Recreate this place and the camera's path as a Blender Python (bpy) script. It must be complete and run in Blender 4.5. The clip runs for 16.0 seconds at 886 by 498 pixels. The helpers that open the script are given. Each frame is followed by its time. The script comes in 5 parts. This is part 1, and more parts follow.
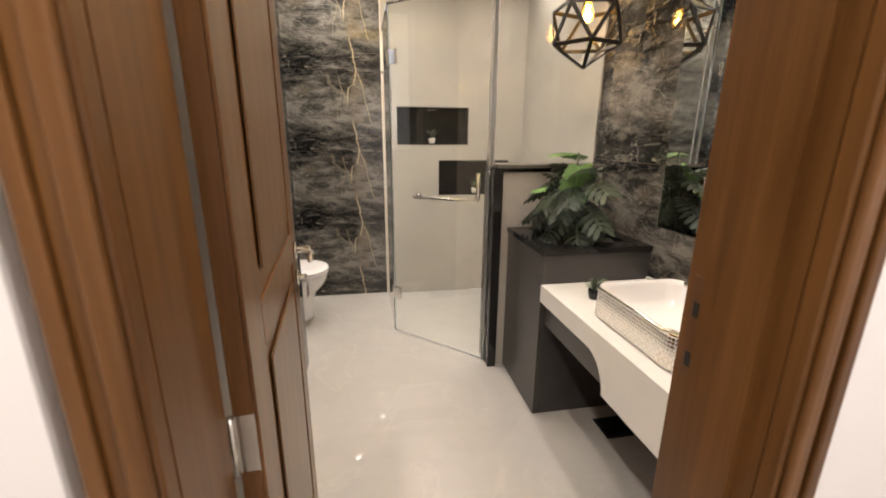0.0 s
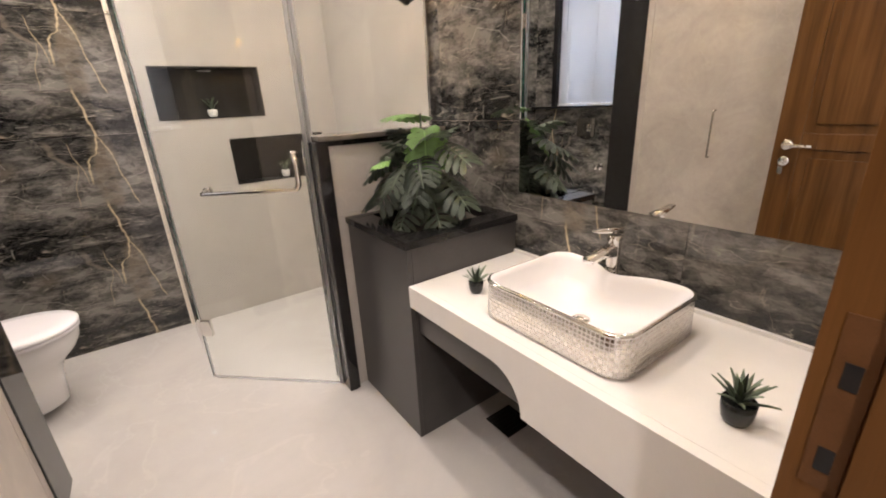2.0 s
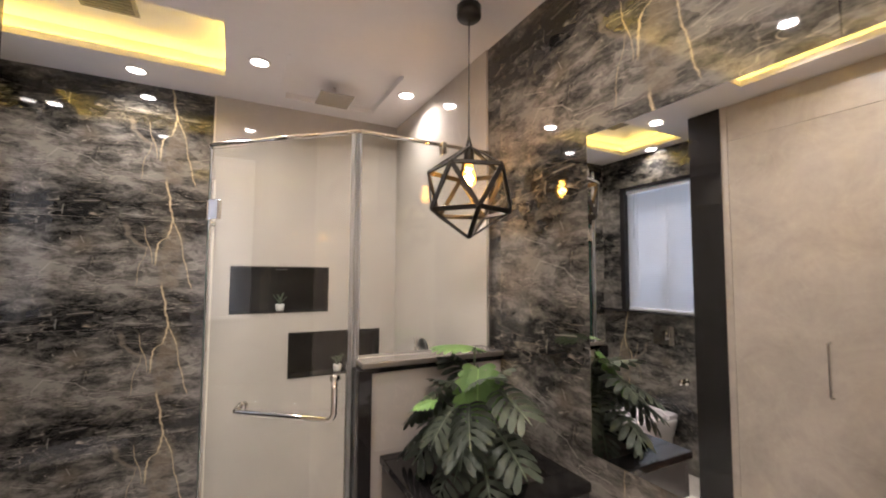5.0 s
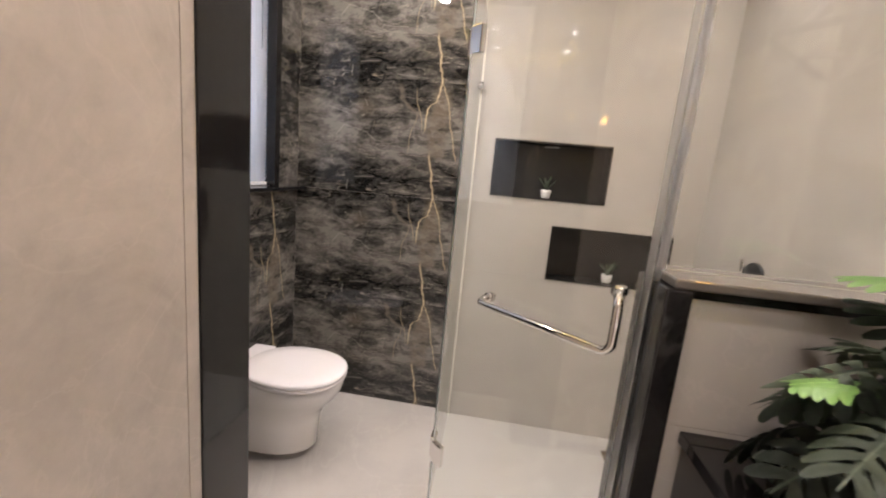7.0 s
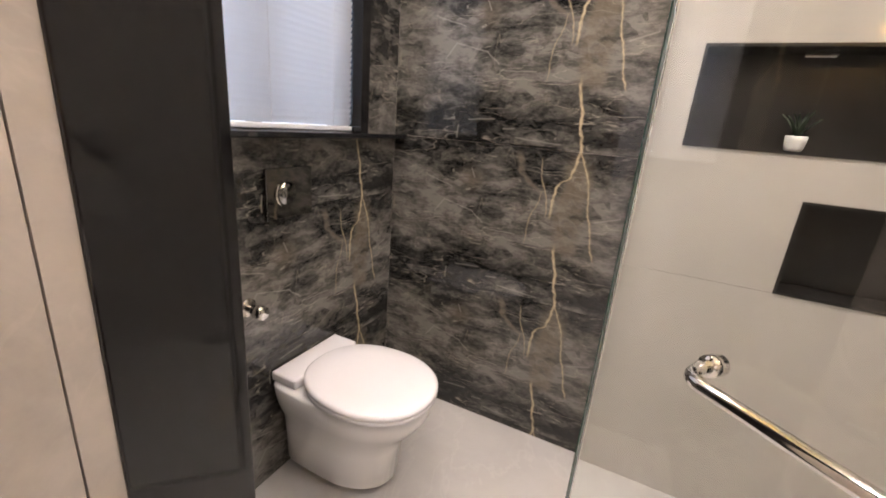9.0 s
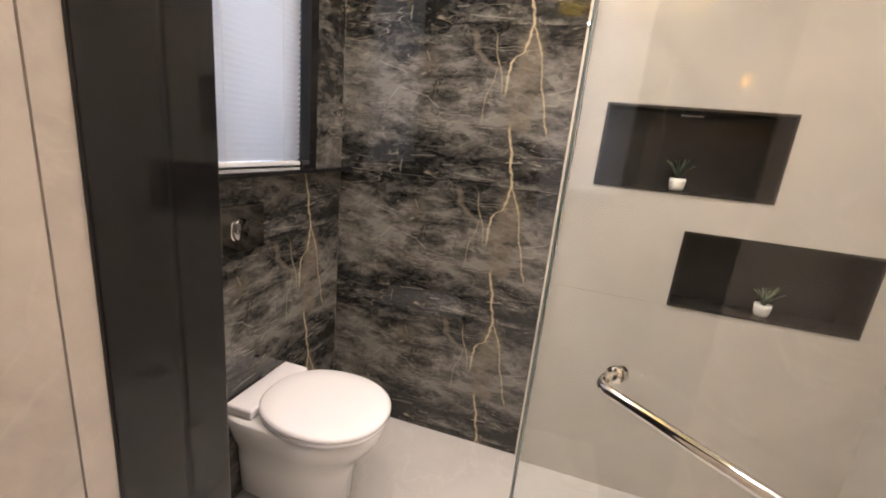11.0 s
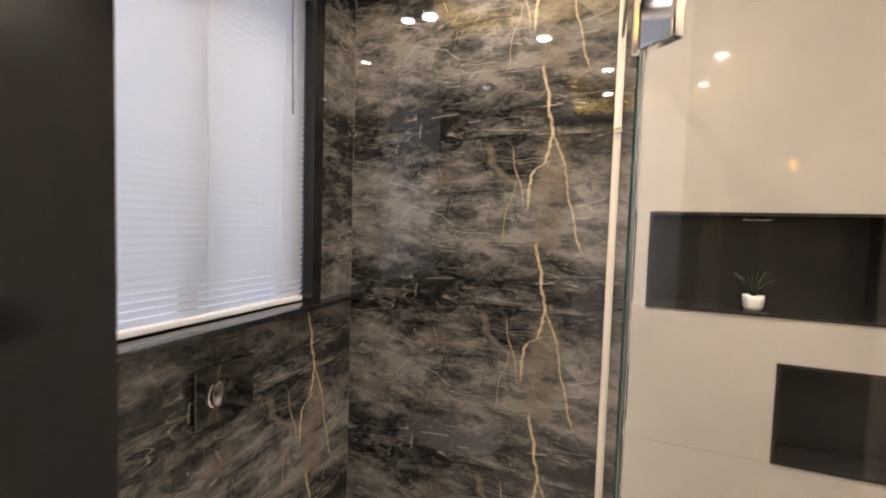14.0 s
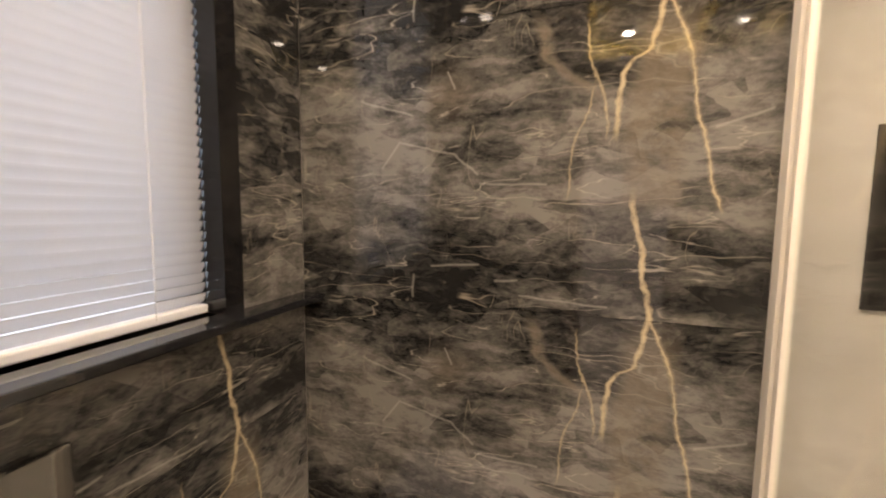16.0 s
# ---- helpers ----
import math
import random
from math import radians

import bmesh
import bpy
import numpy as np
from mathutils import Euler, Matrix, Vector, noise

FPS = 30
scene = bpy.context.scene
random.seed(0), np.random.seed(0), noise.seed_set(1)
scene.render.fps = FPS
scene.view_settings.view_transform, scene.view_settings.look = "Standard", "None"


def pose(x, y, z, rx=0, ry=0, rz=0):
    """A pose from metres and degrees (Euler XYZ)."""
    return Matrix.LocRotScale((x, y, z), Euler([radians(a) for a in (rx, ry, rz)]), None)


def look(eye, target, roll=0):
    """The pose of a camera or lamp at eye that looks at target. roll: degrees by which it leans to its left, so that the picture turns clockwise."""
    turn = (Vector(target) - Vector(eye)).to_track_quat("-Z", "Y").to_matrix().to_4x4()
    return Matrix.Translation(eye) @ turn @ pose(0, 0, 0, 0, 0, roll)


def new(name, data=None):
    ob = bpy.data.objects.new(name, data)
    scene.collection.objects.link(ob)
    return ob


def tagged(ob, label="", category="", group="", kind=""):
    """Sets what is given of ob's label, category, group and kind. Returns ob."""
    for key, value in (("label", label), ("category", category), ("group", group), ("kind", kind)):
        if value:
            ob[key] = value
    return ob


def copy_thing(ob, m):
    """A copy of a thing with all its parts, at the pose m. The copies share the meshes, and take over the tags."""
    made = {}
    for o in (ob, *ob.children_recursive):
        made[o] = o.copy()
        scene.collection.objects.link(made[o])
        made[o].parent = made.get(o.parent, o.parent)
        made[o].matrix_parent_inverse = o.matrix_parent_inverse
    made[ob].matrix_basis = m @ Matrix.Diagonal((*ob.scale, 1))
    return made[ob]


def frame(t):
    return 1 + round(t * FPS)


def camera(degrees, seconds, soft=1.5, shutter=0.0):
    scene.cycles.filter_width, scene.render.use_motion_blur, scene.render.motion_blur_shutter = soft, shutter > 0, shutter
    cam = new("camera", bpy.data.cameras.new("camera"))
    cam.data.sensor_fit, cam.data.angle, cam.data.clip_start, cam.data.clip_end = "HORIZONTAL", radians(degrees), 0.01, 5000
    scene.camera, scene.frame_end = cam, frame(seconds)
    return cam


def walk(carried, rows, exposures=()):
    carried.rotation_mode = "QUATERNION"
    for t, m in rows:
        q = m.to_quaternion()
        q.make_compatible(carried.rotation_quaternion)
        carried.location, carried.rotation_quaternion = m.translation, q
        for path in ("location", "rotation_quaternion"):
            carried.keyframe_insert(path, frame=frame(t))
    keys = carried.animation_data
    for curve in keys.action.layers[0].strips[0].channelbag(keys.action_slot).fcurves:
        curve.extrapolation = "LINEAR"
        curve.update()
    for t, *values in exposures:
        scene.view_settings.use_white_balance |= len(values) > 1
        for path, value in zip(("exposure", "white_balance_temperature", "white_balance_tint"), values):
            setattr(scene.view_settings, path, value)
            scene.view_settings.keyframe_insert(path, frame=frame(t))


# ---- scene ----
cam = camera(94.2, 16.0, soft=1.9, shutter=0.35)
PATH = [
    (0, (0.724, 0.473, 1.376), (1.063, 2.373, 0.853), 0.4),
    (0.5, (0.756, 0.635, 1.359), (1.113, 2.519, 0.79), 0.4),
    (1, (0.723, 0.794, 1.34), (1.475, 2.538, 0.712), -0.9),
    (1.5, (0.728, 0.897, 1.34), (1.757, 2.477, 0.673), -2.1),
    (2, (0.805, 0.986, 1.338), (1.9, 2.522, 0.673), -2.8),
    (2.5, (0.819, 1.008, 1.351), (1.929, 2.545, 0.715), -2.9),
    (3, (0.804, 0.968, 1.376), (1.973, 2.518, 0.894), -2.2),
    (5.5, (0.983, 1.274, 1.585), (1.759, 3.109, 1.763), 3.0),
    (6, (0.91, 1.436, 1.553), (1.393, 3.375, 1.58), 4.1),
    (6.5, (0.945, 1.62, 1.462), (1.001, 3.608, 1.251), 5.0),
    (7, (1.031, 1.768, 1.408), (0.78, 3.719, 1.048), 5.3),
    (7.5, (1.029, 1.906, 1.378), (0.614, 3.808, 0.917), 4.5),
    (8, (0.933, 2.093, 1.394), (0.457, 3.96, 0.859), 4.1),
    (8.5, (0.88, 2.259, 1.381), (0.274, 4.075, 0.805), 3.8),
    (9, (0.891, 2.448, 1.324), (0.071, 4.176, 0.74), 4.8),
    (11.5, (0.882, 2.196, 1.427), (0.412, 4.078, 0.943), 5.3),
    (12, (0.931, 2.041, 1.418), (0.489, 3.935, 0.951), 4.6),
    (12.5, (0.976, 1.963, 1.475), (0.486, 3.875, 1.148), 3.6),
    (13, (0.891, 2.105, 1.542), (0.348, 4.02, 1.35), 2.8),
    (13.5, (0.815, 2.319, 1.554), (0.2, 4.217, 1.41), 1.8),
    (14, (0.835, 2.581, 1.545), (0.108, 4.441, 1.443), 1.8),
    (14.5, (0.79, 2.737, 1.55), (0.018, 4.579, 1.445), 1.5),
    (15, (0.651, 2.876, 1.537), (-0.082, 4.734, 1.439), 1.3),
    (15.5, (0.55, 3.0, 1.506), (-0.103, 4.886, 1.367), 1.4),
    (16, (0.516, 3.171, 1.474), (-0.111, 5.061, 1.287), 0.6),
]
walk(cam, [(t, look(eye, target, roll)) for t, eye, target, roll in PATH],
     [(0.0, 0.05, 6700, 5), (0.6, 0.15, 6500, 8), (1.5, 0.2, 6450, 10), (3.0, 0.18, 6400, 10), (5.5, 0.0, 6300, 11), (7.5, 0.04, 6350, 11), (9.0, 0.16, 6400, 11), (11.5, 0.16, 6600, 10), (12.5, 0.08, 6550, 10), (13.5, 0.02, 6600, 10), (14.0, 0.05, 6800, 10), (15.0, 0.12, 7300, 10), (16.0, 0.14, 7900, 12)])

# ---- light ----
world = bpy.data.worlds.new("world")
scene.world = world
world.use_nodes = True
sky = world.node_tree.nodes.new("ShaderNodeTexSky")
sky.sky_type, sky.sun_disc, sky.sun_elevation, sky.sun_rotation = "NISHITA", False, radians(35), radians(120)
world.node_tree.links.new(sky.outputs[0], world.node_tree.nodes["Background"].inputs[0])
world.node_tree.nodes["Background"].inputs[1].default_value = 0.08

DOWN_W, DOWN_RGB = 6.7, (1.0, 0.90, 0.85)
CEIL, LID = 2.68, 0.12
DOWNLIGHTS = [(0.47, 3.87, CEIL), (1.066, 3.46, CEIL), (1.90, 3.47, CEIL), (-0.09, 3.46, CEIL), (0.45, 3.03, CEIL),
              (0.80, 1.50, CEIL + LID), (0.80, 2.09, CEIL + LID), (1.53, 1.50, CEIL + LID), (1.53, 2.09, CEIL + LID)]
HALL_LIGHTS = [(0.3, 0.1, CEIL), (1.4, 0.1, CEIL)]


def lamp(name, kind, m, energy, rgb, size=0.1, size_y=0.0, spread=180):
    data = bpy.data.lights.new(name, kind)
    data.energy, data.color = energy, rgb
    if kind == "POINT":
        data.shadow_soft_size = 0.014
    if kind == "AREA":
        data.shape = "RECTANGLE" if size_y else "DISK"
        data.size, data.spread = size, radians(spread)
        if size_y:
            data.size_y = size_y
    ob = new(name, data)
    ob.matrix_world = m
    return ob


for px, py, pz in DOWNLIGHTS:
    lamp("downlight_lamp", "AREA", pose(px, py, pz - 0.012), DOWN_W * (1.0 if pz == CEIL else 0.95), DOWN_RGB, 0.075, 0, 150)
for px, py, pz in HALL_LIGHTS:
    lamp("hall_lamp", "AREA", pose(px, py, pz - 0.012), 32, (1.0, 0.9, 0.85), 0.12, 0, 170)
lamp("pendant_bulb_lamp", "POINT", pose(1.81, 2.565, 1.957), 3.8, (1.0, 0.50, 0.13), 0.1)
# daylight outside the window, behind the blind
lamp("window_daylight", "AREA", pose(-0.42, 3.37, 1.95, 0, -90, 0), 14, (0.54, 0.66, 1.0), 1.5, 1.2)


# ---- materials ----
def mat(name):
    m = bpy.data.materials.new(name)
    m.use_nodes = True
    return m, m.node_tree.nodes, m.node_tree.links, m.node_tree.nodes["Principled BSDF"]


def ramp(nodes, stops):
    r = nodes.new("ShaderNodeValToRGB")
    el = r.color_ramp.elements
    while len(el) < len(stops):
        el.new(0.5)
    for e, (p, c) in zip(el, stops):
        e.position = p
        e.color = (*c, 1) if len(c) == 3 else c
    return r


def math_node(nodes, links, op, a, b=None, c=None):
    n = nodes.new("ShaderNodeMath")
    n.operation = op
    for i, v in enumerate((a, b, c)):
        if v is None:
            continue
        if isinstance(v, (int, float)):
            n.inputs[i].default_value = v
        else:
            links.new(v, n.inputs[i])
    return n.outputs[0]


def noise_of(nodes, links, vector, scale, detail=6, rough=0.6, distortion=0.0):
    n = nodes.new("ShaderNodeTexNoise")
    n.inputs["Scale"].default_value, n.inputs["Detail"].default_value = scale, detail
    n.inputs["Roughness"].default_value, n.inputs["Distortion"].default_value = rough, distortion
    if vector is not None:
        links.new(vector, n.inputs["Vector"])
    return n.outputs["Fac"]


def mapped(nodes, links, scale=(1, 1, 1), loc=(0, 0, 0), rot=(0, 0, 0), source="Object"):
    tc = nodes.new("ShaderNodeTexCoord")
    mp = nodes.new("ShaderNodeMapping")
    mp.inputs["Scale"].default_value, mp.inputs["Location"].default_value, mp.inputs["Rotation"].default_value = scale, loc, rot
    links.new(tc.outputs[source], mp.inputs["Vector"])
    return mp.outputs[0]


def mix_rgb(nodes, links, fac, a, b):
    n = nodes.new("ShaderNodeMix")
    n.data_type = "RGBA"
    for sock, v in ((n.inputs[0], fac), (n.inputs[6], a), (n.inputs[7], b)):
        if isinstance(v, (int, float)):
            sock.default_value = v
        elif isinstance(v, tuple):
            sock.default_value = (*v, 1)
        else:
            links.new(v, sock)
    return n.outputs[2]


def bump(nodes, links, height, strength, distance, bsdf):
    b = nodes.new("ShaderNodeBump")
    b.inputs["Strength"].default_value, b.inputs["Distance"].default_value = strength, distance
    links.new(height, b.inputs["Height"])
    links.new(b.outputs[0], bsdf.inputs["Normal"])


def plain(name, rgb, rough=0.5, metal=0.0, vary=0.12, scale=6.0, bumpy=0.0, coat=0.0):
    """Paint, plastic, stone or metal with a soft variation of tone and gloss."""
    m, ns, ls, p = mat(name)
    v = mapped(ns, ls)
    f = noise_of(ns, ls, v, scale, 5)
    f2 = noise_of(ns, ls, v, scale * 11, 3)
    both = math_node(ns, ls, "MULTIPLY_ADD", f2, 0.35, math_node(ns, ls, "MULTIPLY", f, 0.65))
    lo, hi = tuple(c * (1 - vary) for c in rgb), tuple(min(1, c * (1 + vary)) for c in rgb)
    r = ramp(ns, [(0.3, lo), (0.7, hi)])
    ls.new(both, r.inputs[0])
    ls.new(r.outputs[0], p.inputs["Base Color"])
    rr = math_node(ns, ls, "MULTIPLY_ADD", both, rough * 0.5, rough * 0.75)
    ls.new(rr, p.inputs["Roughness"])
    p.inputs["Metallic"].default_value = metal
    p.inputs["Coat Weight"].default_value = coat
    if bumpy:
        bump(ns, ls, f2, bumpy, 0.002, p)
    return m


def marble_material():
    """Polished black-brown marble slab: layered wisps, pale flecks, a golden vein that forks on its way down each slab."""
    m, ns, ls, p = mat("dark_marble")
    tc = ns.new("ShaderNodeTexCoord")
    sep = ns.new("ShaderNodeSeparateXYZ")
    ls.new(tc.outputs["Object"], sep.inputs[0])
    u, v = sep.outputs["X"], math_node(ns, ls, "DIVIDE", sep.outputs["Z"], 0.618)
    flat = ns.new("ShaderNodeCombineXYZ")
    ls.new(u, flat.inputs[0])
    ls.new(sep.outputs["Z"], flat.inputs[1])

    def scaled(sx, sy, off=0.0, src=None):
        mp = ns.new("ShaderNodeMapping")
        mp.inputs["Scale"].default_value = (sx, sy, 1)
        mp.inputs["Location"].default_value = (off, off * 0.7, off)
        ls.new(src or flat.outputs[0], mp.inputs["Vector"])
        return mp.outputs[0]

    warp = ns.new("ShaderNodeTexNoise")
    warp.inputs["Scale"].default_value, warp.inputs["Detail"].default_value, warp.inputs["Roughness"].default_value = 5.0, 4, 0.55
    ls.new(flat.outputs[0], warp.inputs["Vector"])
    bent = ns.new("ShaderNodeVectorMath")
    bent.operation = "MULTIPLY_ADD"
    ls.new(warp.outputs["Color"], bent.inputs[0])
    bent.inputs[1].default_value = (0.07, 0.05, 0)
    ls.new(flat.outputs[0], bent.inputs[2])
    bent = bent.outputs[0]

    def ridged(vector, detail, rough):
        n = ns.new("ShaderNodeTexNoise")
        n.noise_type = "RIDGED_MULTIFRACTAL"
        n.inputs["Scale"].default_value, n.inputs["Detail"].default_value, n.inputs["Roughness"].default_value = 1.0, detail, rough
        n.inputs["Offset"].default_value, n.inputs["Gain"].default_value = 0.9, 1.8
        ls.new(vector, n.inputs["Vector"])
        return n.outputs["Fac"]

    big = noise_of(ns, ls, scaled(3.2, 8.5, 3.1, bent), 1.0, 4, 0.55)
    mid = noise_of(ns, ls, scaled(8, 19, 7.7, bent), 1.0, 10, 0.68, 0.30)
    fine = noise_of(ns, ls, scaled(22, 56, 1.3, bent), 1.0, 8, 0.74, 0.25)
    # each slab has a black layer along its foot and head and a paler, browner body between
    layer = ramp(ns, [(0.0, (0.24, 0.24, 0.24)), (0.15, (0.20, 0.20, 0.20)), (0.24, (0.42, 0.42, 0.42)), (0.36, (0.60, 0.60, 0.60)), (0.60, (0.60, 0.60, 0.60)), (0.76, (0.50, 0.50, 0.50)), (0.88, (0.36, 0.36, 0.36)), (1.0, (0.25, 0.25, 0.25))])
    wavy = math_node(ns, ls, "ADD", v, math_node(ns, ls, "MULTIPLY_ADD", noise_of(ns, ls, scaled(2.4, 5.0, 8.2), 1.0, 6, 0.62), 0.26, -0.13))
    ls.new(wavy, layer.inputs[0])
    tone = math_node(ns, ls, "ADD", math_node(ns, ls, "MULTIPLY", big, 0.50),
                     math_node(ns, ls, "ADD", math_node(ns, ls, "MULTIPLY", mid, 0.92), math_node(ns, ls, "MULTIPLY", fine, 0.54)))
    tone = math_node(ns, ls, "ADD", tone, math_node(ns, ls, "MULTIPLY_ADD", layer.outputs[0], 0.70, -0.30))
    grit = noise_of(ns, ls, scaled(30, 46, 14.0, bent), 1.0, 8, 0.78, 0.3)
    tone = math_node(ns, ls, "ADD", tone, math_node(ns, ls, "MULTIPLY_ADD", grit, 0.56, -0.28))
    shard = ns.new("ShaderNodeTexVoronoi")
    shard.feature, shard.inputs["Scale"].default_value = "F1", 1.0
    ls.new(scaled(11, 24, 2.6, bent), shard.inputs["Vector"])
    parted = ns.new("ShaderNodeSeparateXYZ")
    ls.new(shard.outputs["Color"], parted.inputs[0])
    tone = math_node(ns, ls, "ADD", tone, math_node(ns, ls, "MULTIPLY_ADD", parted.outputs[0], 0.20, -0.10))

    # marks that come back on every slab: a pale burst (part painted reflection), a brownish oval, short white strokes
    def spot(cu, cv, ru, rv):
        du = math_node(ns, ls, "DIVIDE", math_node(ns, ls, "SUBTRACT", bent_u, cu + 0.035), ru)
        dv = math_node(ns, ls, "DIVIDE", math_node(ns, ls, "SUBTRACT", bent_v, cv * 0.618 + 0.025), rv)
        r2 = math_node(ns, ls, "ADD", math_node(ns, ls, "MULTIPLY", du, du), math_node(ns, ls, "MULTIPLY", dv, dv))
        return math_node(ns, ls, "POWER", 2.718, math_node(ns, ls, "MULTIPLY", r2, -1.0))

    bsep = ns.new("ShaderNodeSeparateXYZ")
    ls.new(bent, bsep.inputs[0])
    bent_u, bent_v = bsep.outputs["X"], bsep.outputs["Y"]
    pale = math_node(ns, ls, "ADD", spot(0.20, 0.64, 0.11, 0.055), math_node(ns, ls, "MULTIPLY", spot(0.27, 0.57, 0.05, 0.05), 0.7))
    # burst weighted up: the window blind's reflection is painted into the tone here
    tone = math_node(ns, ls, "ADD", tone, math_node(ns, ls, "MULTIPLY", pale, 0.16))
    tone = math_node(ns, ls, "SUBTRACT", tone, math_node(ns, ls, "MULTIPLY", spot(0.245, 0.71, 0.035, 0.022), 0.30))
    tone = math_node(ns, ls, "MULTIPLY_ADD", tone, 1.34, -0.765)
    base = ramp(ns, [(0.28, (0.014, 0.0132, 0.0122)), (0.42, (0.032, 0.030, 0.027)), (0.52, (0.062, 0.058, 0.051)), (0.66, (0.102, 0.094, 0.083)), (0.88, (0.185, 0.170, 0.150))])
    ls.new(tone, base.inputs[0])
    body = mix_rgb(ns, ls, math_node(ns, ls, "MULTIPLY", spot(0.39, 0.76, 0.05, 0.045), 0.45), base.outputs[0], (0.115, 0.088, 0.060))
    # crisp threads along the layering
    thread = ridged(scaled(5.0, 17, 19.0, bent), 6, 0.5)
    tr = ramp(ns, [(0.60, (0, 0, 0)), (0.98, (1, 1, 1))])
    ls.new(math_node(ns, ls, "MULTIPLY", thread, 0.5), tr.inputs[0])
    tg = ramp(ns, [(0.42, (0, 0, 0)), (0.60, (1, 1, 1))])
    ls.new(noise_of(ns, ls, scaled(4.4, 9, 27.0), 1.0, 4), tg.inputs[0])
    body = mix_rgb(ns, ls, math_node(ns, ls, "MULTIPLY", math_node(ns, ls, "MULTIPLY", tr.outputs[0], tg.outputs[0]), 0.30), body, (0.27, 0.245, 0.205))
    # thin pale strokes along the layering
    stroke = noise_of(ns, ls, scaled(3.6, 21, 11.0, bent), 1.0, 3, 0.45, 0.12)
    ridge = math_node(ns, ls, "ABSOLUTE", math_node(ns, ls, "SUBTRACT", stroke, 0.5))
    gate = noise_of(ns, ls, scaled(5.5, 11, 5.0), 1.0, 3)
    sr = ramp(ns, [(0.0, (1, 1, 1)), (0.009, (0, 0, 0))])
    ls.new(ridge, sr.inputs[0])
    gr = ramp(ns, [(0.50, (0, 0, 0)), (0.58, (1, 1, 1))])
    ls.new(gate, gr.inputs[0])
    strokes = math_node(ns, ls, "MULTIPLY", sr.outputs[0], gr.outputs[0])
    col = mix_rgb(ns, ls, math_node(ns, ls, "MULTIPLY", strokes, 0.55), body, (0.40, 0.36, 0.30))
    long_n = noise_of(ns, ls, scaled(2.0, 10, 15.0, bent), 1.0, 3, 0.4, 0.25)
    lr = ramp(ns, [(0.0, (1, 1, 1)), (0.0045, (0, 0, 0))])
    ls.new(math_node(ns, ls, "ABSOLUTE", math_node(ns, ls, "SUBTRACT", long_n, 0.52)), lr.inputs[0])
    lg = ramp(ns, [(0.46, (0, 0, 0)), (0.60, (1, 1, 1))])
    ls.new(noise_of(ns, ls, scaled(4, 7, 33.0), 1.0, 3), lg.inputs[0])
    col = mix_rgb(ns, ls, math_node(ns, ls, "MULTIPLY", math_node(ns, ls, "MULTIPLY", lr.outputs[0], lg.outputs[0]), 0.65), col, (0.40, 0.35, 0.28))
    # cross cracks
    cr = noise_of(ns, ls, scaled(12, 2.4, 2.0, bent), 1.0, 3, 0.5, 0.2)
    crr = ramp(ns, [(0.0, (1, 1, 1)), (0.006, (0, 0, 0))])
    ls.new(math_node(ns, ls, "ABSOLUTE", math_node(ns, ls, "SUBTRACT", cr, 0.5)), crr.inputs[0])
    gr2 = ramp(ns, [(0.53, (0, 0, 0)), (0.62, (1, 1, 1))])
    ls.new(noise_of(ns, ls, scaled(6, 6, 21.0), 1.0, 2), gr2.inputs[0])
    col = mix_rgb(ns, ls, math_node(ns, ls, "MULTIPLY", math_node(ns, ls, "MULTIPLY", crr.outputs[0], gr2.outputs[0]), 0.35), col, (0.36, 0.31, 0.24))
    # the golden vein: its course down the slab (share of the slab's height against metres along it)
    jit = math_node(ns, ls, "MULTIPLY_ADD", noise_of(ns, ls, scaled(10, 10, 4.0), 1.0, 6, 0.65), 0.042, -0.021)

    def course(stops, width, soft, keep):
        r = ramp(ns, [(a, (b, b, b)) for a, b in stops])
        ls.new(v, r.inputs[0])
        d = math_node(ns, ls, "ABSOLUTE", math_node(ns, ls, "SUBTRACT", math_node(ns, ls, "ADD", u, jit), r.outputs[0]))
        near = ramp(ns, [(0.0, (1, 1, 1)), (width, (1, 1, 1)), (width + soft, (0, 0, 0))])
        ls.new(d, near.inputs[0])
        k = ramp(ns, [(a, (b, b, b)) for a, b in keep])
        ls.new(v, k.inputs[0])
        return math_node(ns, ls, "MULTIPLY", near.outputs[0], k.outputs[0])

    jit2 = math_node(ns, ls, "MULTIPLY_ADD", noise_of(ns, ls, scaled(16, 16, 12.0), 1.0, 4, 0.6), 0.012, -0.006)

    def stroke_mark(u0, v0, u1, v1, width):
        """A short thin mark between two places on the slab."""
        z0, du, dz = v0 * 0.618, u1 - u0, (v1 - v0) * 0.618
        pu = math_node(ns, ls, "SUBTRACT", math_node(ns, ls, "ADD", u, jit2), u0)
        pz = math_node(ns, ls, "SUBTRACT", math_node(ns, ls, "ADD", sep.outputs["Z"], jit2), z0)
        t = math_node(ns, ls, "DIVIDE", math_node(ns, ls, "ADD", math_node(ns, ls, "MULTIPLY", pu, du), math_node(ns, ls, "MULTIPLY", pz, dz)), du * du + dz * dz)
        t = math_node(ns, ls, "MINIMUM", math_node(ns, ls, "MAXIMUM", t, 0.0), 1.0)
        eu = math_node(ns, ls, "SUBTRACT", pu, math_node(ns, ls, "MULTIPLY", t, du))
        ez = math_node(ns, ls, "SUBTRACT", pz, math_node(ns, ls, "MULTIPLY", t, dz))
        d = math_node(ns, ls, "SQRT", math_node(ns, ls, "ADD", math_node(ns, ls, "MULTIPLY", eu, eu), math_node(ns, ls, "MULTIPLY", ez, ez)))
        r = ramp(ns, [(width * 0.4, (1, 1, 1)), (width * 1.6, (0, 0, 0))])
        ls.new(d, r.inputs[0])
        return r.outputs[0]

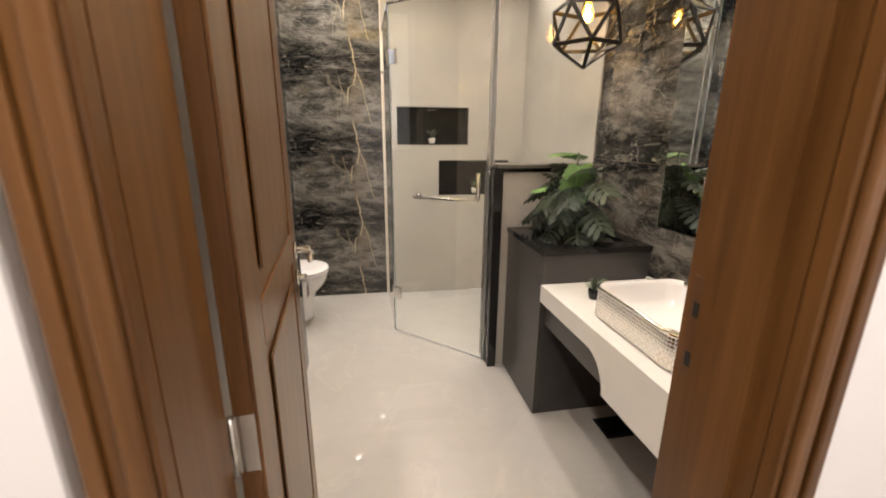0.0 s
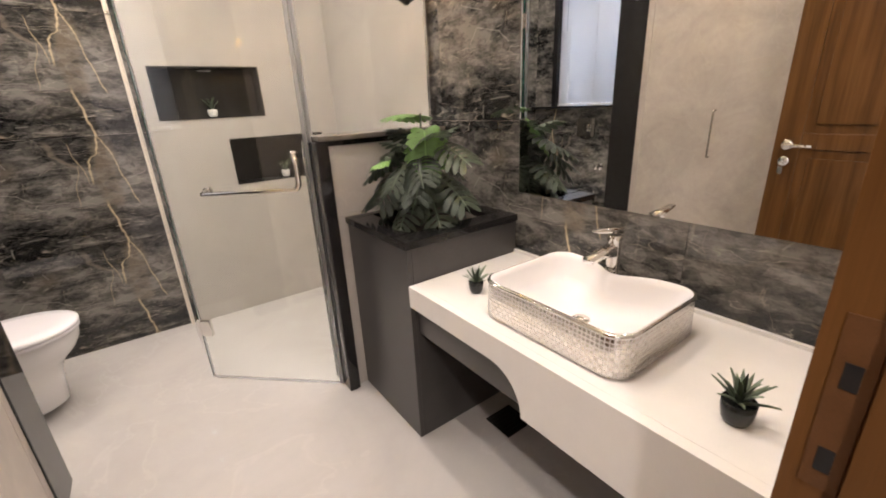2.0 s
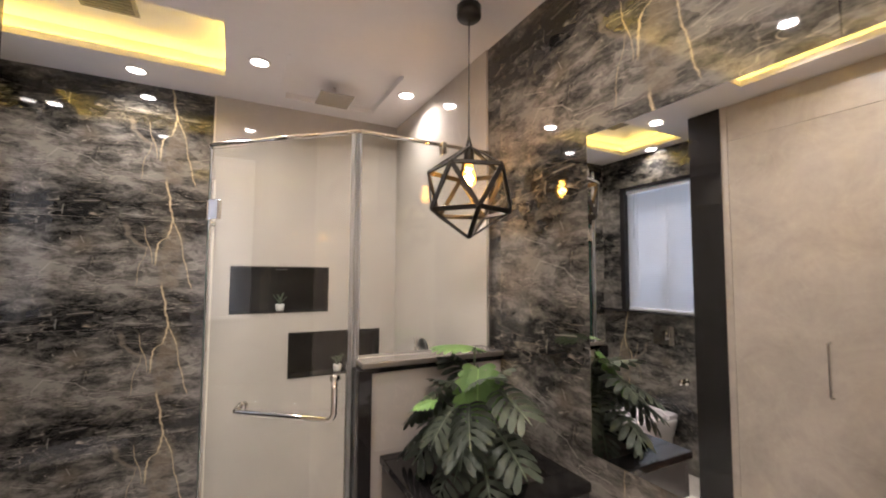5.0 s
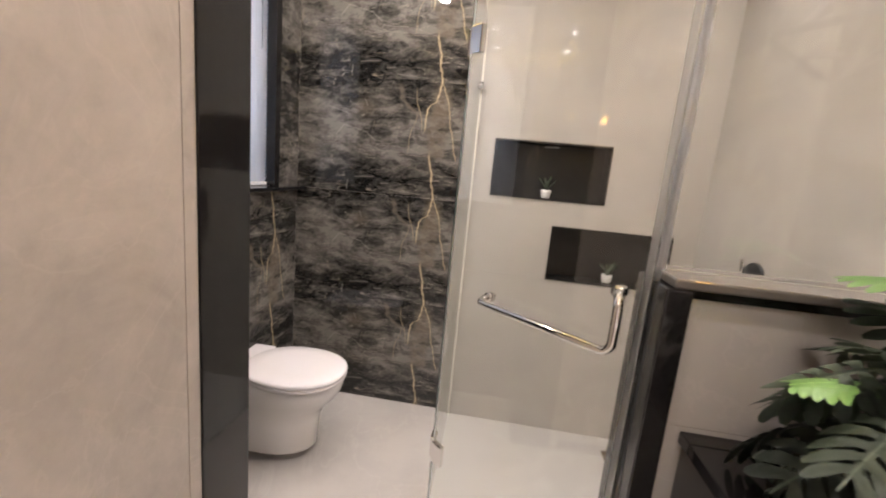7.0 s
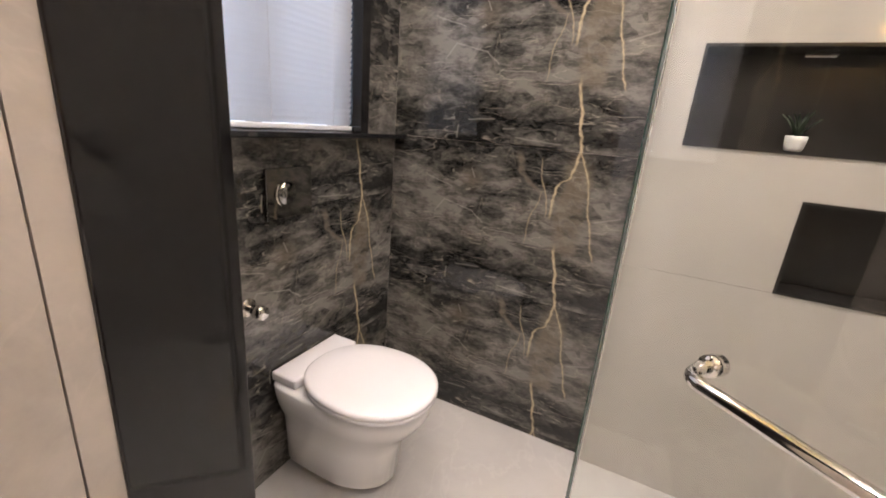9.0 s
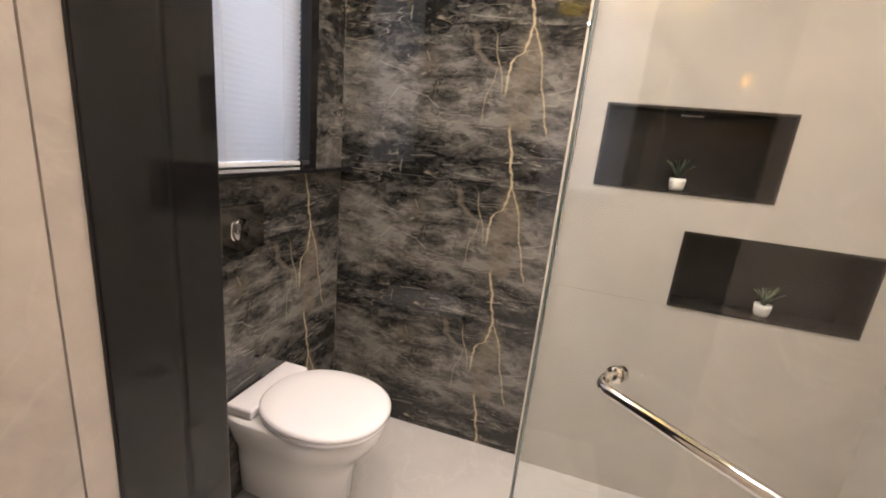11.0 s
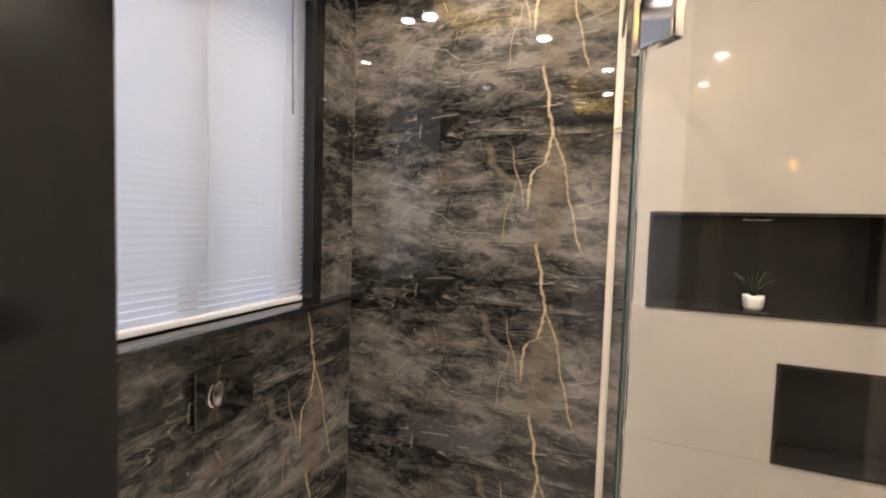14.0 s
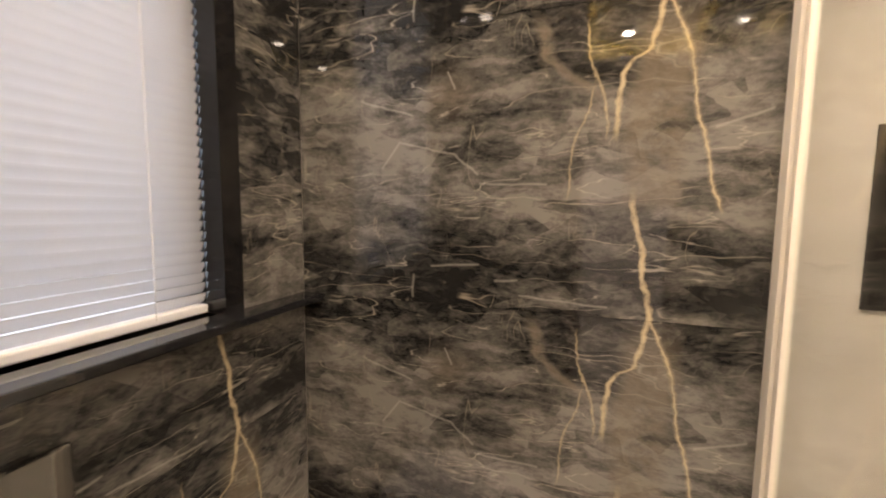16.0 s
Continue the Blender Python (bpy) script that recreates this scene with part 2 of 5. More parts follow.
    stem = course([(0.0, 0.807), (0.04, 0.806), (0.20, 0.789), (0.37, 0.765)], 0.0026, 0.004, [(0.0, 1), (0.36, 1), (0.39, 0.3), (0.43, 0.0)])
    fork = course([(0.60, 0.734), (0.68, 0.736), (0.78, 0.737), (0.815, 0.752), (0.84, 0.785), (0.90, 0.794), (1.0, 0.806)], 0.0022, 0.004, [(0.56, 0.0), (0.62, 0.8), (0.70, 1.0), (1.0, 1.0)])
    side = course([(0.35, 0.918), (0.455, 0.899), (0.54, 0.885), (0.64, 0.870), (0.82, 0.854), (0.95, 0.828), (1.0, 0.808)], 0.0012, 0.0034, [(0.34, 0.0), (0.37, 0.9), (1.0, 0.85)])
    third = course([(0.60, 0.718), (0.70, 0.708), (0.84, 0.678), (0.95, 0.672)], 0.0006, 0.003, [(0.57, 0.0), (0.62, 0.7), (0.90, 0.6), (0.96, 0.0)])
    faint = course([(0.38, 0.640), (0.55, 0.655), (0.75, 0.690)], 0.0004, 0.002, [(0.37, 0.0), (0.42, 0.5), (0.72, 0.4), (0.78, 0.0)])
    hook = course([(0.705, 0.711), (0.775, 0.648), (0.845, 0.598), (0.965, 0.580)], 0.007, 0.012, [(0.69, 0.0), (0.74, 0.6), (0.86, 0.9), (0.93, 0.8), (0.99, 0.0)])
    marks = None
    for mark in ((0.553, 0.052, 0.725, 0.030, 0.0016), (0.35, 0.14, 0.46, 0.155, 0.0016), (0.304, 0.02, 0.304, 0.10, 0.0008),
                 (0.385, 0.83, 0.402, 0.775, 0.0012), (0.17, 0.755, 0.30, 0.690, 0.0011), (0.271, 0.596, 0.225, 0.50, 0.0010), (0.271, 0.596, 0.40, 0.545, 0.0014),
                 (0.40, 0.545, 0.455, 0.474, 0.0012), (0.46, 0.44, 0.60, 0.435, 0.0013), (0.90, 0.60, 0.985, 0.645, 0.0014), (0.50, 0.10, 0.545, 0.105, 0.0016)):
        m1 = stroke_mark(*mark)
        marks = m1 if marks is None else math_node(ns, ls, "MAXIMUM", marks, m1)
    col = mix_rgb(ns, ls, math_node(ns, ls, "MULTIPLY", marks, 0.34), col, (0.46, 0.43, 0.38))
    cloud = course([(0.36, 0.80), (0.5, 0.80), (0.66, 0.800), (0.82, 0.815), (0.94, 0.812), (1.0, 0.806)], 0.034, 0.03, [(0.34, 0.0), (0.40, 0.8), (0.80, 0.85), (0.90, 0.6), (0.97, 0.25), (1.0, 0.1)])
    cn = ramp(ns, [(0.34, (0.15, 0.15, 0.15)), (0.50, (1, 1, 1))])
    ls.new(noise_of(ns, ls, scaled(9, 13, 9.0, bent), 1.0, 7, 0.7), cn.inputs[0])
    col = mix_rgb(ns, ls, math_node(ns, ls, "MULTIPLY", math_node(ns, ls, "MULTIPLY", cloud, cn.outputs[0]), 0.62), col, (0.19, 0.155, 0.112))
    col = mix_rgb(ns, ls, math_node(ns, ls, "MULTIPLY", math_node(ns, ls, "MULTIPLY", hook, cn.outputs[0]), 0.7), col, (0.21, 0.175, 0.135))
    for line in (stem, fork, side, third, faint):
        wear = ramp(ns, [(0.3, (0.35, 0.35, 0.35)), (0.55, (1, 1, 1))])
        ls.new(noise_of(ns, ls, scaled(30, 30, 6.0), 1.0, 4), wear.inputs[0])
        col = mix_rgb(ns, ls, math_node(ns, ls, "MULTIPLY", math_node(ns, ls, "MULTIPLY", line, wear.outputs[0]), 0.9), col, (0.54, 0.43, 0.27))
    ls.new(col, p.inputs["Base Color"])
    p.inputs["Roughness"].default_value = 0.03
    p.inputs["IOR"].default_value = 1.58
    bump(ns, ls, big, 0.012, 0.01, p)
    return m


def stone_tile_material(name, rgb, rough, vary=0.10, scale=1.7, spec=0.5):
    """Large polished porcelain: faint drifting clouds and fine speckle, a little apart from tile to tile."""
    m, ns, ls, p = mat(name)
    tc = ns.new("ShaderNodeTexCoord")
    info = ns.new("ShaderNodeObjectInfo")
    shift = ns.new("ShaderNodeVectorMath")
    shift.operation = "ADD"
    comb = ns.new("ShaderNodeCombineXYZ")
    ls.new(math_node(ns, ls, "MULTIPLY", info.outputs["Random"], 40.0), comb.inputs[0])
    ls.new(tc.outputs["Object"], shift.inputs[0])
    ls.new(comb.outputs[0], shift.inputs[1])
    v = shift.outputs[0]
    a = noise_of(ns, ls, v, scale, 7, 0.62, 1.2)
    b = noise_of(ns, ls, v, scale * 9, 6, 0.7)
    f = math_node(ns, ls, "ADD", math_node(ns, ls, "MULTIPLY", a, 0.75), math_node(ns, ls, "MULTIPLY", b, 0.25))
    r = ramp(ns, [(0.30, tuple(c * (1 - vary) for c in rgb)), (0.52, rgb), (0.72, tuple(c * (1 + vary * 0.8) for c in rgb))])
    ls.new(f, r.inputs[0])
    vein = ramp(ns, [(0.0, (1, 1, 1)), (0.02, (0, 0, 0))])
    ls.new(math_node(ns, ls, "ABSOLUTE", math_node(ns, ls, "SUBTRACT", noise_of(ns, ls, v, scale * 0.9, 5, 0.55, 2.0), 0.5)), vein.inputs[0])
    col = mix_rgb(ns, ls, math_node(ns, ls, "MULTIPLY", vein.outputs[0], 0.22), r.outputs[0], tuple(min(1, c * 1.25) for c in rgb))
    ls.new(col, p.inputs["Base Color"])
    ls.new(math_node(ns, ls, "MULTIPLY_ADD", b, rough * 0.5, rough * 0.75), p.inputs["Roughness"])
    p.inputs["Specular IOR Level"].default_value = spec
    return m


def wood_material():
    m, ns, ls, p = mat("stained_wood")
    v = mapped(ns, ls, (1, 1, 0.16))
    w = ns.new("ShaderNodeTexWave")
    w.wave_type, w.bands_direction = "BANDS", "X"
    w.inputs["Scale"].default_value, w.inputs["Distortion"].default_value = 3.2, 11.0
    w.inputs["Detail"].default_value, w.inputs["Detail Scale"].default_value = 4.0, 1.6
    ls.new(v, w.inputs["Vector"])
    v2 = mapped(ns, ls, (60, 60, 2.2))
    g = noise_of(ns, ls, v2, 1.0, 6, 0.7)
    f = math_node(ns, ls, "ADD", math_node(ns, ls, "MULTIPLY", w.outputs["Fac"], 0.20), math_node(ns, ls, "MULTIPLY", g, 0.80))
    r = ramp(ns, [(0.24, (0.060, 0.0232, 0.0062)), (0.50, (0.106, 0.0455, 0.0125)), (0.78, (0.158, 0.0690, 0.0210))])
    ls.new(f, r.inputs[0])
    ls.new(r.outputs[0], p.inputs["Base Color"])
    p.inputs["Roughness"].default_value = 0.32
    p.inputs["Specular IOR Level"].default_value = 0.35
    p.inputs["Coat Weight"].default_value, p.inputs["Coat Roughness"].default_value = 0.08, 0.15
    bump(ns, ls, g, 0.08, 0.002, p)
    return m


def glass_material(name, rgb, rough=0.0):
    m, ns, ls, p = mat(name)
    p.inputs["Base Color"].default_value = (*rgb, 1)
    p.inputs["Transmission Weight"].default_value = 1.0
    p.inputs["Roughness"].default_value = rough
    p.inputs["IOR"].default_value = 1.48
    return m


def glow(name, rgb, strength):
    m, ns, ls, p = mat(name)
    p.inputs["Base Color"].default_value = (0.8, 0.8, 0.8, 1)
    p.inputs["Emission Color"].default_value = (*rgb, 1)
    p.inputs["Emission Strength"].default_value = strength
    return m


def leaf_material(name, lo, hi):
    m, ns, ls, p = mat(name)
    v = mapped(ns, ls)
    sep = ns.new("ShaderNodeSeparateXYZ")
    ls.new(v, sep.inputs[0])
    info = ns.new("ShaderNodeObjectInfo")
    n = noise_of(ns, ls, v, 22, 4)
    f = math_node(ns, ls, "ADD", math_node(ns, ls, "MULTIPLY", n, 0.6), math_node(ns, ls, "MULTIPLY", info.outputs["Random"], 0.4))
    r = ramp(ns, [(0.25, lo), (0.75, hi)])
    ls.new(f, r.inputs[0])
    rib = ramp(ns, [(0.0, (1, 1, 1)), (0.004, (0, 0, 0))])
    ls.new(math_node(ns, ls, "ABSOLUTE", sep.outputs["X"]), rib.inputs[0])
    col = mix_rgb(ns, ls, math_node(ns, ls, "MULTIPLY", rib.outputs[0], 0.55), r.outputs[0], tuple(min(1, c * 2.3) for c in hi))
    ls.new(col, p.inputs["Base Color"])
    p.inputs["Roughness"].default_value = 0.42
    p.inputs["Subsurface Weight"].default_value = 0.0
    bump(ns, ls, n, 0.15, 0.002, p)
    return m


def mosaic_material():
    """Small silvered squares with pale joints on glazed ceramic."""
    m, ns, ls, p = mat("silver_mosaic")
    tc = ns.new("ShaderNodeTexCoord")
    sep = ns.new("ShaderNodeSeparateXYZ")
    ls.new(tc.outputs["UV"], sep.inputs[0])
    cell = 0.0122
    a = math_node(ns, ls, "DIVIDE", sep.outputs["X"], cell)
    b = math_node(ns, ls, "DIVIDE", sep.outputs["Y"], cell)
    fa, fb = math_node(ns, ls, "FRACT", a), math_node(ns, ls, "FRACT", b)
    inside = math_node(ns, ls, "MULTIPLY", math_node(ns, ls, "GREATER_THAN", fa, 0.17), math_node(ns, ls, "GREATER_THAN", fb, 0.17))
    comb = ns.new("ShaderNodeCombineXYZ")
    ls.new(math_node(ns, ls, "FLOOR", a), comb.inputs[0])
    ls.new(math_node(ns, ls, "FLOOR", b), comb.inputs[1])
    wn = ns.new("ShaderNodeTexWhiteNoise")
    ls.new(comb.outputs[0], wn.inputs["Vector"])
    chk = math_node(ns, ls, "MODULO", math_node(ns, ls, "ADD", math_node(ns, ls, "FLOOR", a), math_node(ns, ls, "FLOOR", b)), 2)
    r = ramp(ns, [(0.0, (0.52, 0.49, 0.45)), (1.0, (0.80, 0.77, 0.73))])
    ls.new(math_node(ns, ls, "MULTIPLY_ADD", chk, 0.35, math_node(ns, ls, "MULTIPLY", wn.outputs["Value"], 0.6)), r.inputs[0])
    ls.new(mix_rgb(ns, ls, inside, (0.74, 0.70, 0.65), r.outputs[0]), p.inputs["Base Color"])
    ls.new(math_node(ns, ls, "MULTIPLY", inside, 0.95), p.inputs["Metallic"])
    ls.new(math_node(ns, ls, "MULTIPLY_ADD", wn.outputs["Value"], 0.12, 0.12), p.inputs["Roughness"])
    bump(ns, ls, inside, 0.3, 0.0008, p)
    return m


def slat_material():
    """White aluminium-look slats that let a little daylight through."""
    m, ns, ls, p = mat("blind_slat")
    tr = ns.new("ShaderNodeBsdfTranslucent")
    tr.inputs[0].default_value = (0.93, 0.93, 0.95, 1)
    mx = ns.new("ShaderNodeMixShader")
    mx.inputs[0].default_value = 0.20
    p.inputs["Base Color"].default_value = (0.76, 0.74, 0.72, 1)
    p.inputs["Roughness"].default_value = 0.3
    ls.new(p.outputs[0], mx.inputs[1])
    ls.new(tr.outputs[0], mx.inputs[2])
    ls.new(mx.outputs[0], ns["Material Output"].inputs[0])
    return m


MARBLE = marble_material()
BEIGE = stone_tile_material("beige_porcelain", (0.465, 0.424, 0.378), 0.04)
FLOOR_MAT = stone_tile_material("grey_beige_floor_porcelain", (0.45, 0.42, 0.39), 0.03, 0.10, 1.3)
PANEL_MAT = stone_tile_material("cabinet_laminate", (0.44, 0.38, 0.325), 0.33, 0.22, 2.6)
GROUT = plain("grout", (0.43, 0.385, 0.335), 0.9)
NICHE_TILE = plain("niche_tile", (0.024, 0.021, 0.019), 0.22, vary=0.2, scale=9)
PLASTER = plain("ceiling_paint", (0.74, 0.70, 0.68), 0.85, vary=0.03, scale=2)
HALL_PAINT = plain("hall_paint", (0.70, 0.675, 0.68), 0.8, vary=0.02, scale=2)
POLISHED = plain("polished_black_granite", (0.010, 0.010, 0.011), 0.04, vary=0.4, scale=70)
POLISHED.node_tree.nodes["Principled BSDF"].inputs["IOR"].default_value = 1.75
GRANITE = plain("black_granite", (0.011, 0.010, 0.010), 0.06, vary=0.5, scale=60)
GREY_PANEL = plain("dark_grey_tile", (0.055, 0.050, 0.047), 0.33, vary=0.18, scale=7)
WHITE_STONE = plain("white_engineered_stone", (0.70, 0.665, 0.62), 0.22, vary=0.03, scale=14)
CERAMIC = plain("white_ceramic", (0.72, 0.69, 0.67), 0.06, vary=0.01, scale=3, coat=0.4)
SEAT = plain("white_plastic", (0.74, 0.70, 0.70), 0.2, vary=0.01, scale=3)
CHROME = plain("chrome", (0.82, 0.80, 0.77), 0.07, 1.0, 0.03)
STRIKE = plain("worn_strike_plate", (0.10, 0.043, 0.015), 0.35, 0.0, 0.2, 30)
MIRROR_STEEL = plain("mirror_steel", (0.27, 0.265, 0.255), 0.05, 1.0, 0.03)
STEEL = plain("brushed_steel", (0.58, 0.55, 0.51), 0.25, 1.0, 0.06, 30)
BLACK_METAL = plain("black_metal", (0.022, 0.019, 0.016), 0.38, 0.4, 0.2, 20)
BLACK_PLASTIC = plain("black_plastic", (0.015, 0.015, 0.015), 0.35, vary=0.2)
EDGE_TRIM = plain("white_edge_trim", (0.70, 0.64, 0.55), 0.35, vary=0.05)
SOIL = plain("dry_soil", (0.13, 0.11, 0.09), 0.95, vary=0.5, scale=40, bumpy=0.5)
STEM_MAT = plain("plant_stem", (0.035, 0.05, 0.02), 0.6, vary=0.3, scale=20)
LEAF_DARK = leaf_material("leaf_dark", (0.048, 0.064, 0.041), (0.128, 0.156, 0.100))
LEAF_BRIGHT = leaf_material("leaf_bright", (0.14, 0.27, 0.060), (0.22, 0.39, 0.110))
POT_BLACK = plain("black_glazed_pot", (0.012, 0.014, 0.013), 0.18, vary=0.2)
POT_WHITE = plain("white_pot", (0.75, 0.72, 0.68), 0.4, vary=0.03)
WOOD = wood_material()
GLASS = glass_material("clear_shower_glass", (0.94, 0.968, 0.947))
BULB_GLASS = glass_material("amber_bulb_glass", (1.0, 0.72, 0.35))
_p = BULB_GLASS.node_tree.nodes["Principled BSDF"]
_p.inputs["Emission Color"].default_value, _p.inputs["Emission Strength"].default_value = (1.0, 0.48, 0.07, 1), 2.6
MIRROR, _n, _l, _p = mat("mirror_silver")
_p.inputs["Base Color"].default_value = (0.86, 0.87, 0.86, 1)
_p.inputs["Metallic"].default_value, _p.inputs["Roughness"].default_value = 1.0, 0.008
MOSAIC = mosaic_material()
SLAT = slat_material()
DOWN_GLOW = glow("downlight_glow", (1.0, 0.90, 0.80), 14)
STRIP_GLOW = glow("yellow_led_strip", (1.0, 0.70, 0.13), 21)
FILAMENT = glow("filament_glow", (1.0, 0.52, 0.10), 110)
DAY = glow("daylight_backdrop", (0.62, 0.76, 1.0), 1.2)


# ---- building helpers ----
def link(name, bm, material, parent=None, smooth=False):
    me = bpy.data.meshes.new(name)
    bmesh.ops.recalc_face_normals(bm, faces=bm.faces)
    if smooth:
        for f in bm.faces:
            f.smooth = True
    bm.to_mesh(me)
    bm.free()
    me.materials.append(material)
    ob = new(name, me)
    if parent is not None:
        ob.parent = parent
    return ob


def part(name, bm, material, parent, label="", smooth=False):
    ob = link(name, bm, material, parent, smooth)
    return tagged(ob, label) if label else ob


def thing(name, m, label, category, group="", kind=""):
    ob = new(name)
    ob.empty_display_size = 0.05
    ob.matrix_world = m
    return tagged(ob, label, category, group, kind)


def add_box(bm, x0, y0, z0, x1, y1, z1, bevel=0.0, segments=2):
    vs = [bm.verts.new(c) for c in ((x0, y0, z0), (x1, y0, z0), (x1, y1, z0), (x0, y1, z0), (x0, y0, z1), (x1, y0, z1), (x1, y1, z1), (x0, y1, z1))]
    fs = [bm.faces.new([vs[i] for i in q]) for q in ((0, 3, 2, 1), (4, 5, 6, 7), (0, 1, 5, 4), (1, 2, 6, 5), (2, 3, 7, 6), (3, 0, 4, 7))]
    if bevel:
        edges = list({e for f in fs for e in f.edges})
        bmesh.ops.bevel(bm, geom=edges, offset=bevel, segments=segments, profile=0.5, affect="EDGES")
    return bm


def box(x0, y0, z0, x1, y1, z1, bevel=0.0, segments=2):
    return add_box(bmesh.new(), x0, y0, z0, x1, y1, z1, bevel, segments)


def add_tube(bm, points, radius, sides=12, caps=True):
    """A round bar along a line of points; radius may be one number or one a point."""
    pts = [Vector(p) for p in points]
    rad = radius if isinstance(radius, (list, tuple)) else [radius] * len(pts)
    rings, ref = [], None
    for i, p in enumerate(pts):
        d = (pts[min(i + 1, len(pts) - 1)] - pts[max(i - 1, 0)]).normalized()
        if ref is None:
            ref = d.orthogonal().normalized()
        ref = (ref - d * ref.dot(d)).normalized()
        side = d.cross(ref)
        rings.append([bm.verts.new(p + (ref * math.cos(a) + side * math.sin(a)) * rad[i]) for a in (2 * math.pi * k / sides for k in range(sides))])
    for r0, r1 in zip(rings, rings[1:]):
        for k in range(sides):
            bm.faces.new((r0[k], r0[(k + 1) % sides], r1[(k + 1) % sides], r1[k]))
    if caps:
        bm.faces.new(rings[0][::-1])
        bm.faces.new(rings[-1])
    return bm


def tube(points, radius, sides=12):
    return add_tube(bmesh.new(), points, radius, sides)


def arc(c, a, b, start, end, n=8):
    """Points on a turn about c from axis a towards axis b."""
    c, a, b = Vector(c), Vector(a), Vector(b)
    return [c + a * math.cos(radians(start + (end - start) * i / n)) + b * math.sin(radians(start + (end - start) * i / n)) for i in range(n + 1)]


def lathe(profile, sides=32, cap_bottom=True, cap_top=True):
    bm = bmesh.new()
    rings = [[bm.verts.new((r * math.cos(2 * math.pi * k / sides), r * math.sin(2 * math.pi * k / sides), z)) for k in range(sides)] for r, z in profile]
    for r0, r1 in zip(rings, rings[1:]):
        for k in range(sides):
            bm.faces.new((r0[k], r0[(k + 1) % sides], r1[(k + 1) % sides], r1[k]))
    if cap_bottom:
        bm.faces.new(rings[0][::-1])
    if cap_top:
        bm.faces.new(rings[-1])
    return bm


def loft(rings, cap_bottom=True, cap_top=True):
    bm = bmesh.new()
    vs = [[bm.verts.new(p) for p in r] for r in rings]
    n = len(vs[0])
    for r0, r1 in zip(vs, vs[1:]):
        for k in range(n):
            bm.faces.new((r0[k], r0[(k + 1) % n], r1[(k + 1) % n], r1[k]))
    if cap_bottom:
        bm.faces.new(vs[0][::-1])
    if cap_top:
        bm.faces.new(vs[-1])
    return bm


def holed(u0, u1, v0, v1, holes, depth, edge=0.0):
    """A slab in the local XZ plane, its face at y = 0 and its back at y = depth, with rectangular holes."""
    bm = bmesh.new()
    hs = [(max(a, u0), min(b, u1), max(c, v0), min(d, v1)) for a, b, c, d in holes]
    hs = [h for h in hs if h[1] - h[0] > 1e-4 and h[3] - h[2] > 1e-4]
    us = sorted({u0, u1, *(x for h in hs for x in h[:2])})
    ws = sorted({v0, v1, *(x for h in hs for x in h[2:])})

    def solid(i, j):
        if not (0 <= i < len(us) - 1 and 0 <= j < len(ws) - 1):
            return False
        cu, cv = (us[i] + us[i + 1]) / 2, (ws[j] + ws[j + 1]) / 2
        return not any(a < cu < b and c < cv < d for a, b, c, d in hs)

    cache = {}

    def at(i, j, back):
        key = (i, j, back)
        if key not in cache:
            cache[key] = bm.verts.new((us[i], depth if back else 0.0, ws[j]))
        return cache[key]

    for i in range(len(us) - 1):
        for j in range(len(ws) - 1):
            if not solid(i, j):
                continue
            bm.faces.new((at(i, j, 0), at(i + 1, j, 0), at(i + 1, j + 1, 0), at(i, j + 1, 0)))
            bm.faces.new((at(i, j, 1), at(i, j + 1, 1), at(i + 1, j + 1, 1), at(i + 1, j, 1)))
            for (di, dj), (a, b) in (((-1, 0), ((i, j), (i, j + 1))), ((1, 0), ((i + 1, j), (i + 1, j + 1))), ((0, -1), ((i, j), (i + 1, j))), ((0, 1), ((i, j + 1), (i + 1, j + 1)))):
                if not solid(i + di, j + dj):
                    bm.faces.new((at(*a, 0), at(*b, 0), at(*b, 1), at(*a, 1)))
    return bm


# wall frames: local X runs along the wall, Z up, and -Y out into the room
RIGHT, LEFT, BACK, TILE_BACK, PART, SOUTH, HALL = 2.06, -0.155, 4.055, 4.030, 0.30, 1.05, 0.87
NORTH_M = pose(0, BACK, 0)
WEST_M = pose(LEFT, 0, 0, 0, 0, 90)
EAST_M = pose(RIGHT, 0, 0, 0, 0, -90)


def structure(ob, label, category):
    return tagged(ob, label, category, kind="structure")


def wall_slab(name, m, u0, u1, v0, v1, holes, depth, material, label):
    ob = link(name, holed(u0, u1, v0, v1, holes, depth), material)
    ob.matrix_world = m
    return structure(ob, label, "wall")


def tiles(parent, name, m, us, vs, holes, thick, material, proud, gap=0.0012, origin=(0.0, 0.0)):
    """Tiles on a wall, one object each, from the joints' places along and up it. proud: how far their faces stand out."""
    for ua, ub in zip(us, us[1:]):
        for va, vb in zip(vs, vs[1:]):
            ou, ov = origin(ua, va) if callable(origin) else (ua, va)
            local = [(a - ou, b - ou, c - ov, d - ov) for a, b, c, d in holes]
            bm = holed(ua + gap - ou, ub - gap - ou, va + gap - ov, vb - gap - ov, local, thick)
            if not bm.faces:
                bm.free()
                continue
            ob = link(name, bm, material, parent)
            ob.matrix_world = m @ pose(ou, -proud, ov)


# ---- structure ----
NICHES = [(0.968, 1.570, 1.317, 1.618), (1.318, 1.935, 0.889, 1.186)]
floor = structure(link("floor", box(-1.4, -1.6, -0.12, 2.4, 4.3, 0.0), FLOOR_MAT), "polished grey-beige porcelain floor with a mirror gloss", "floor")

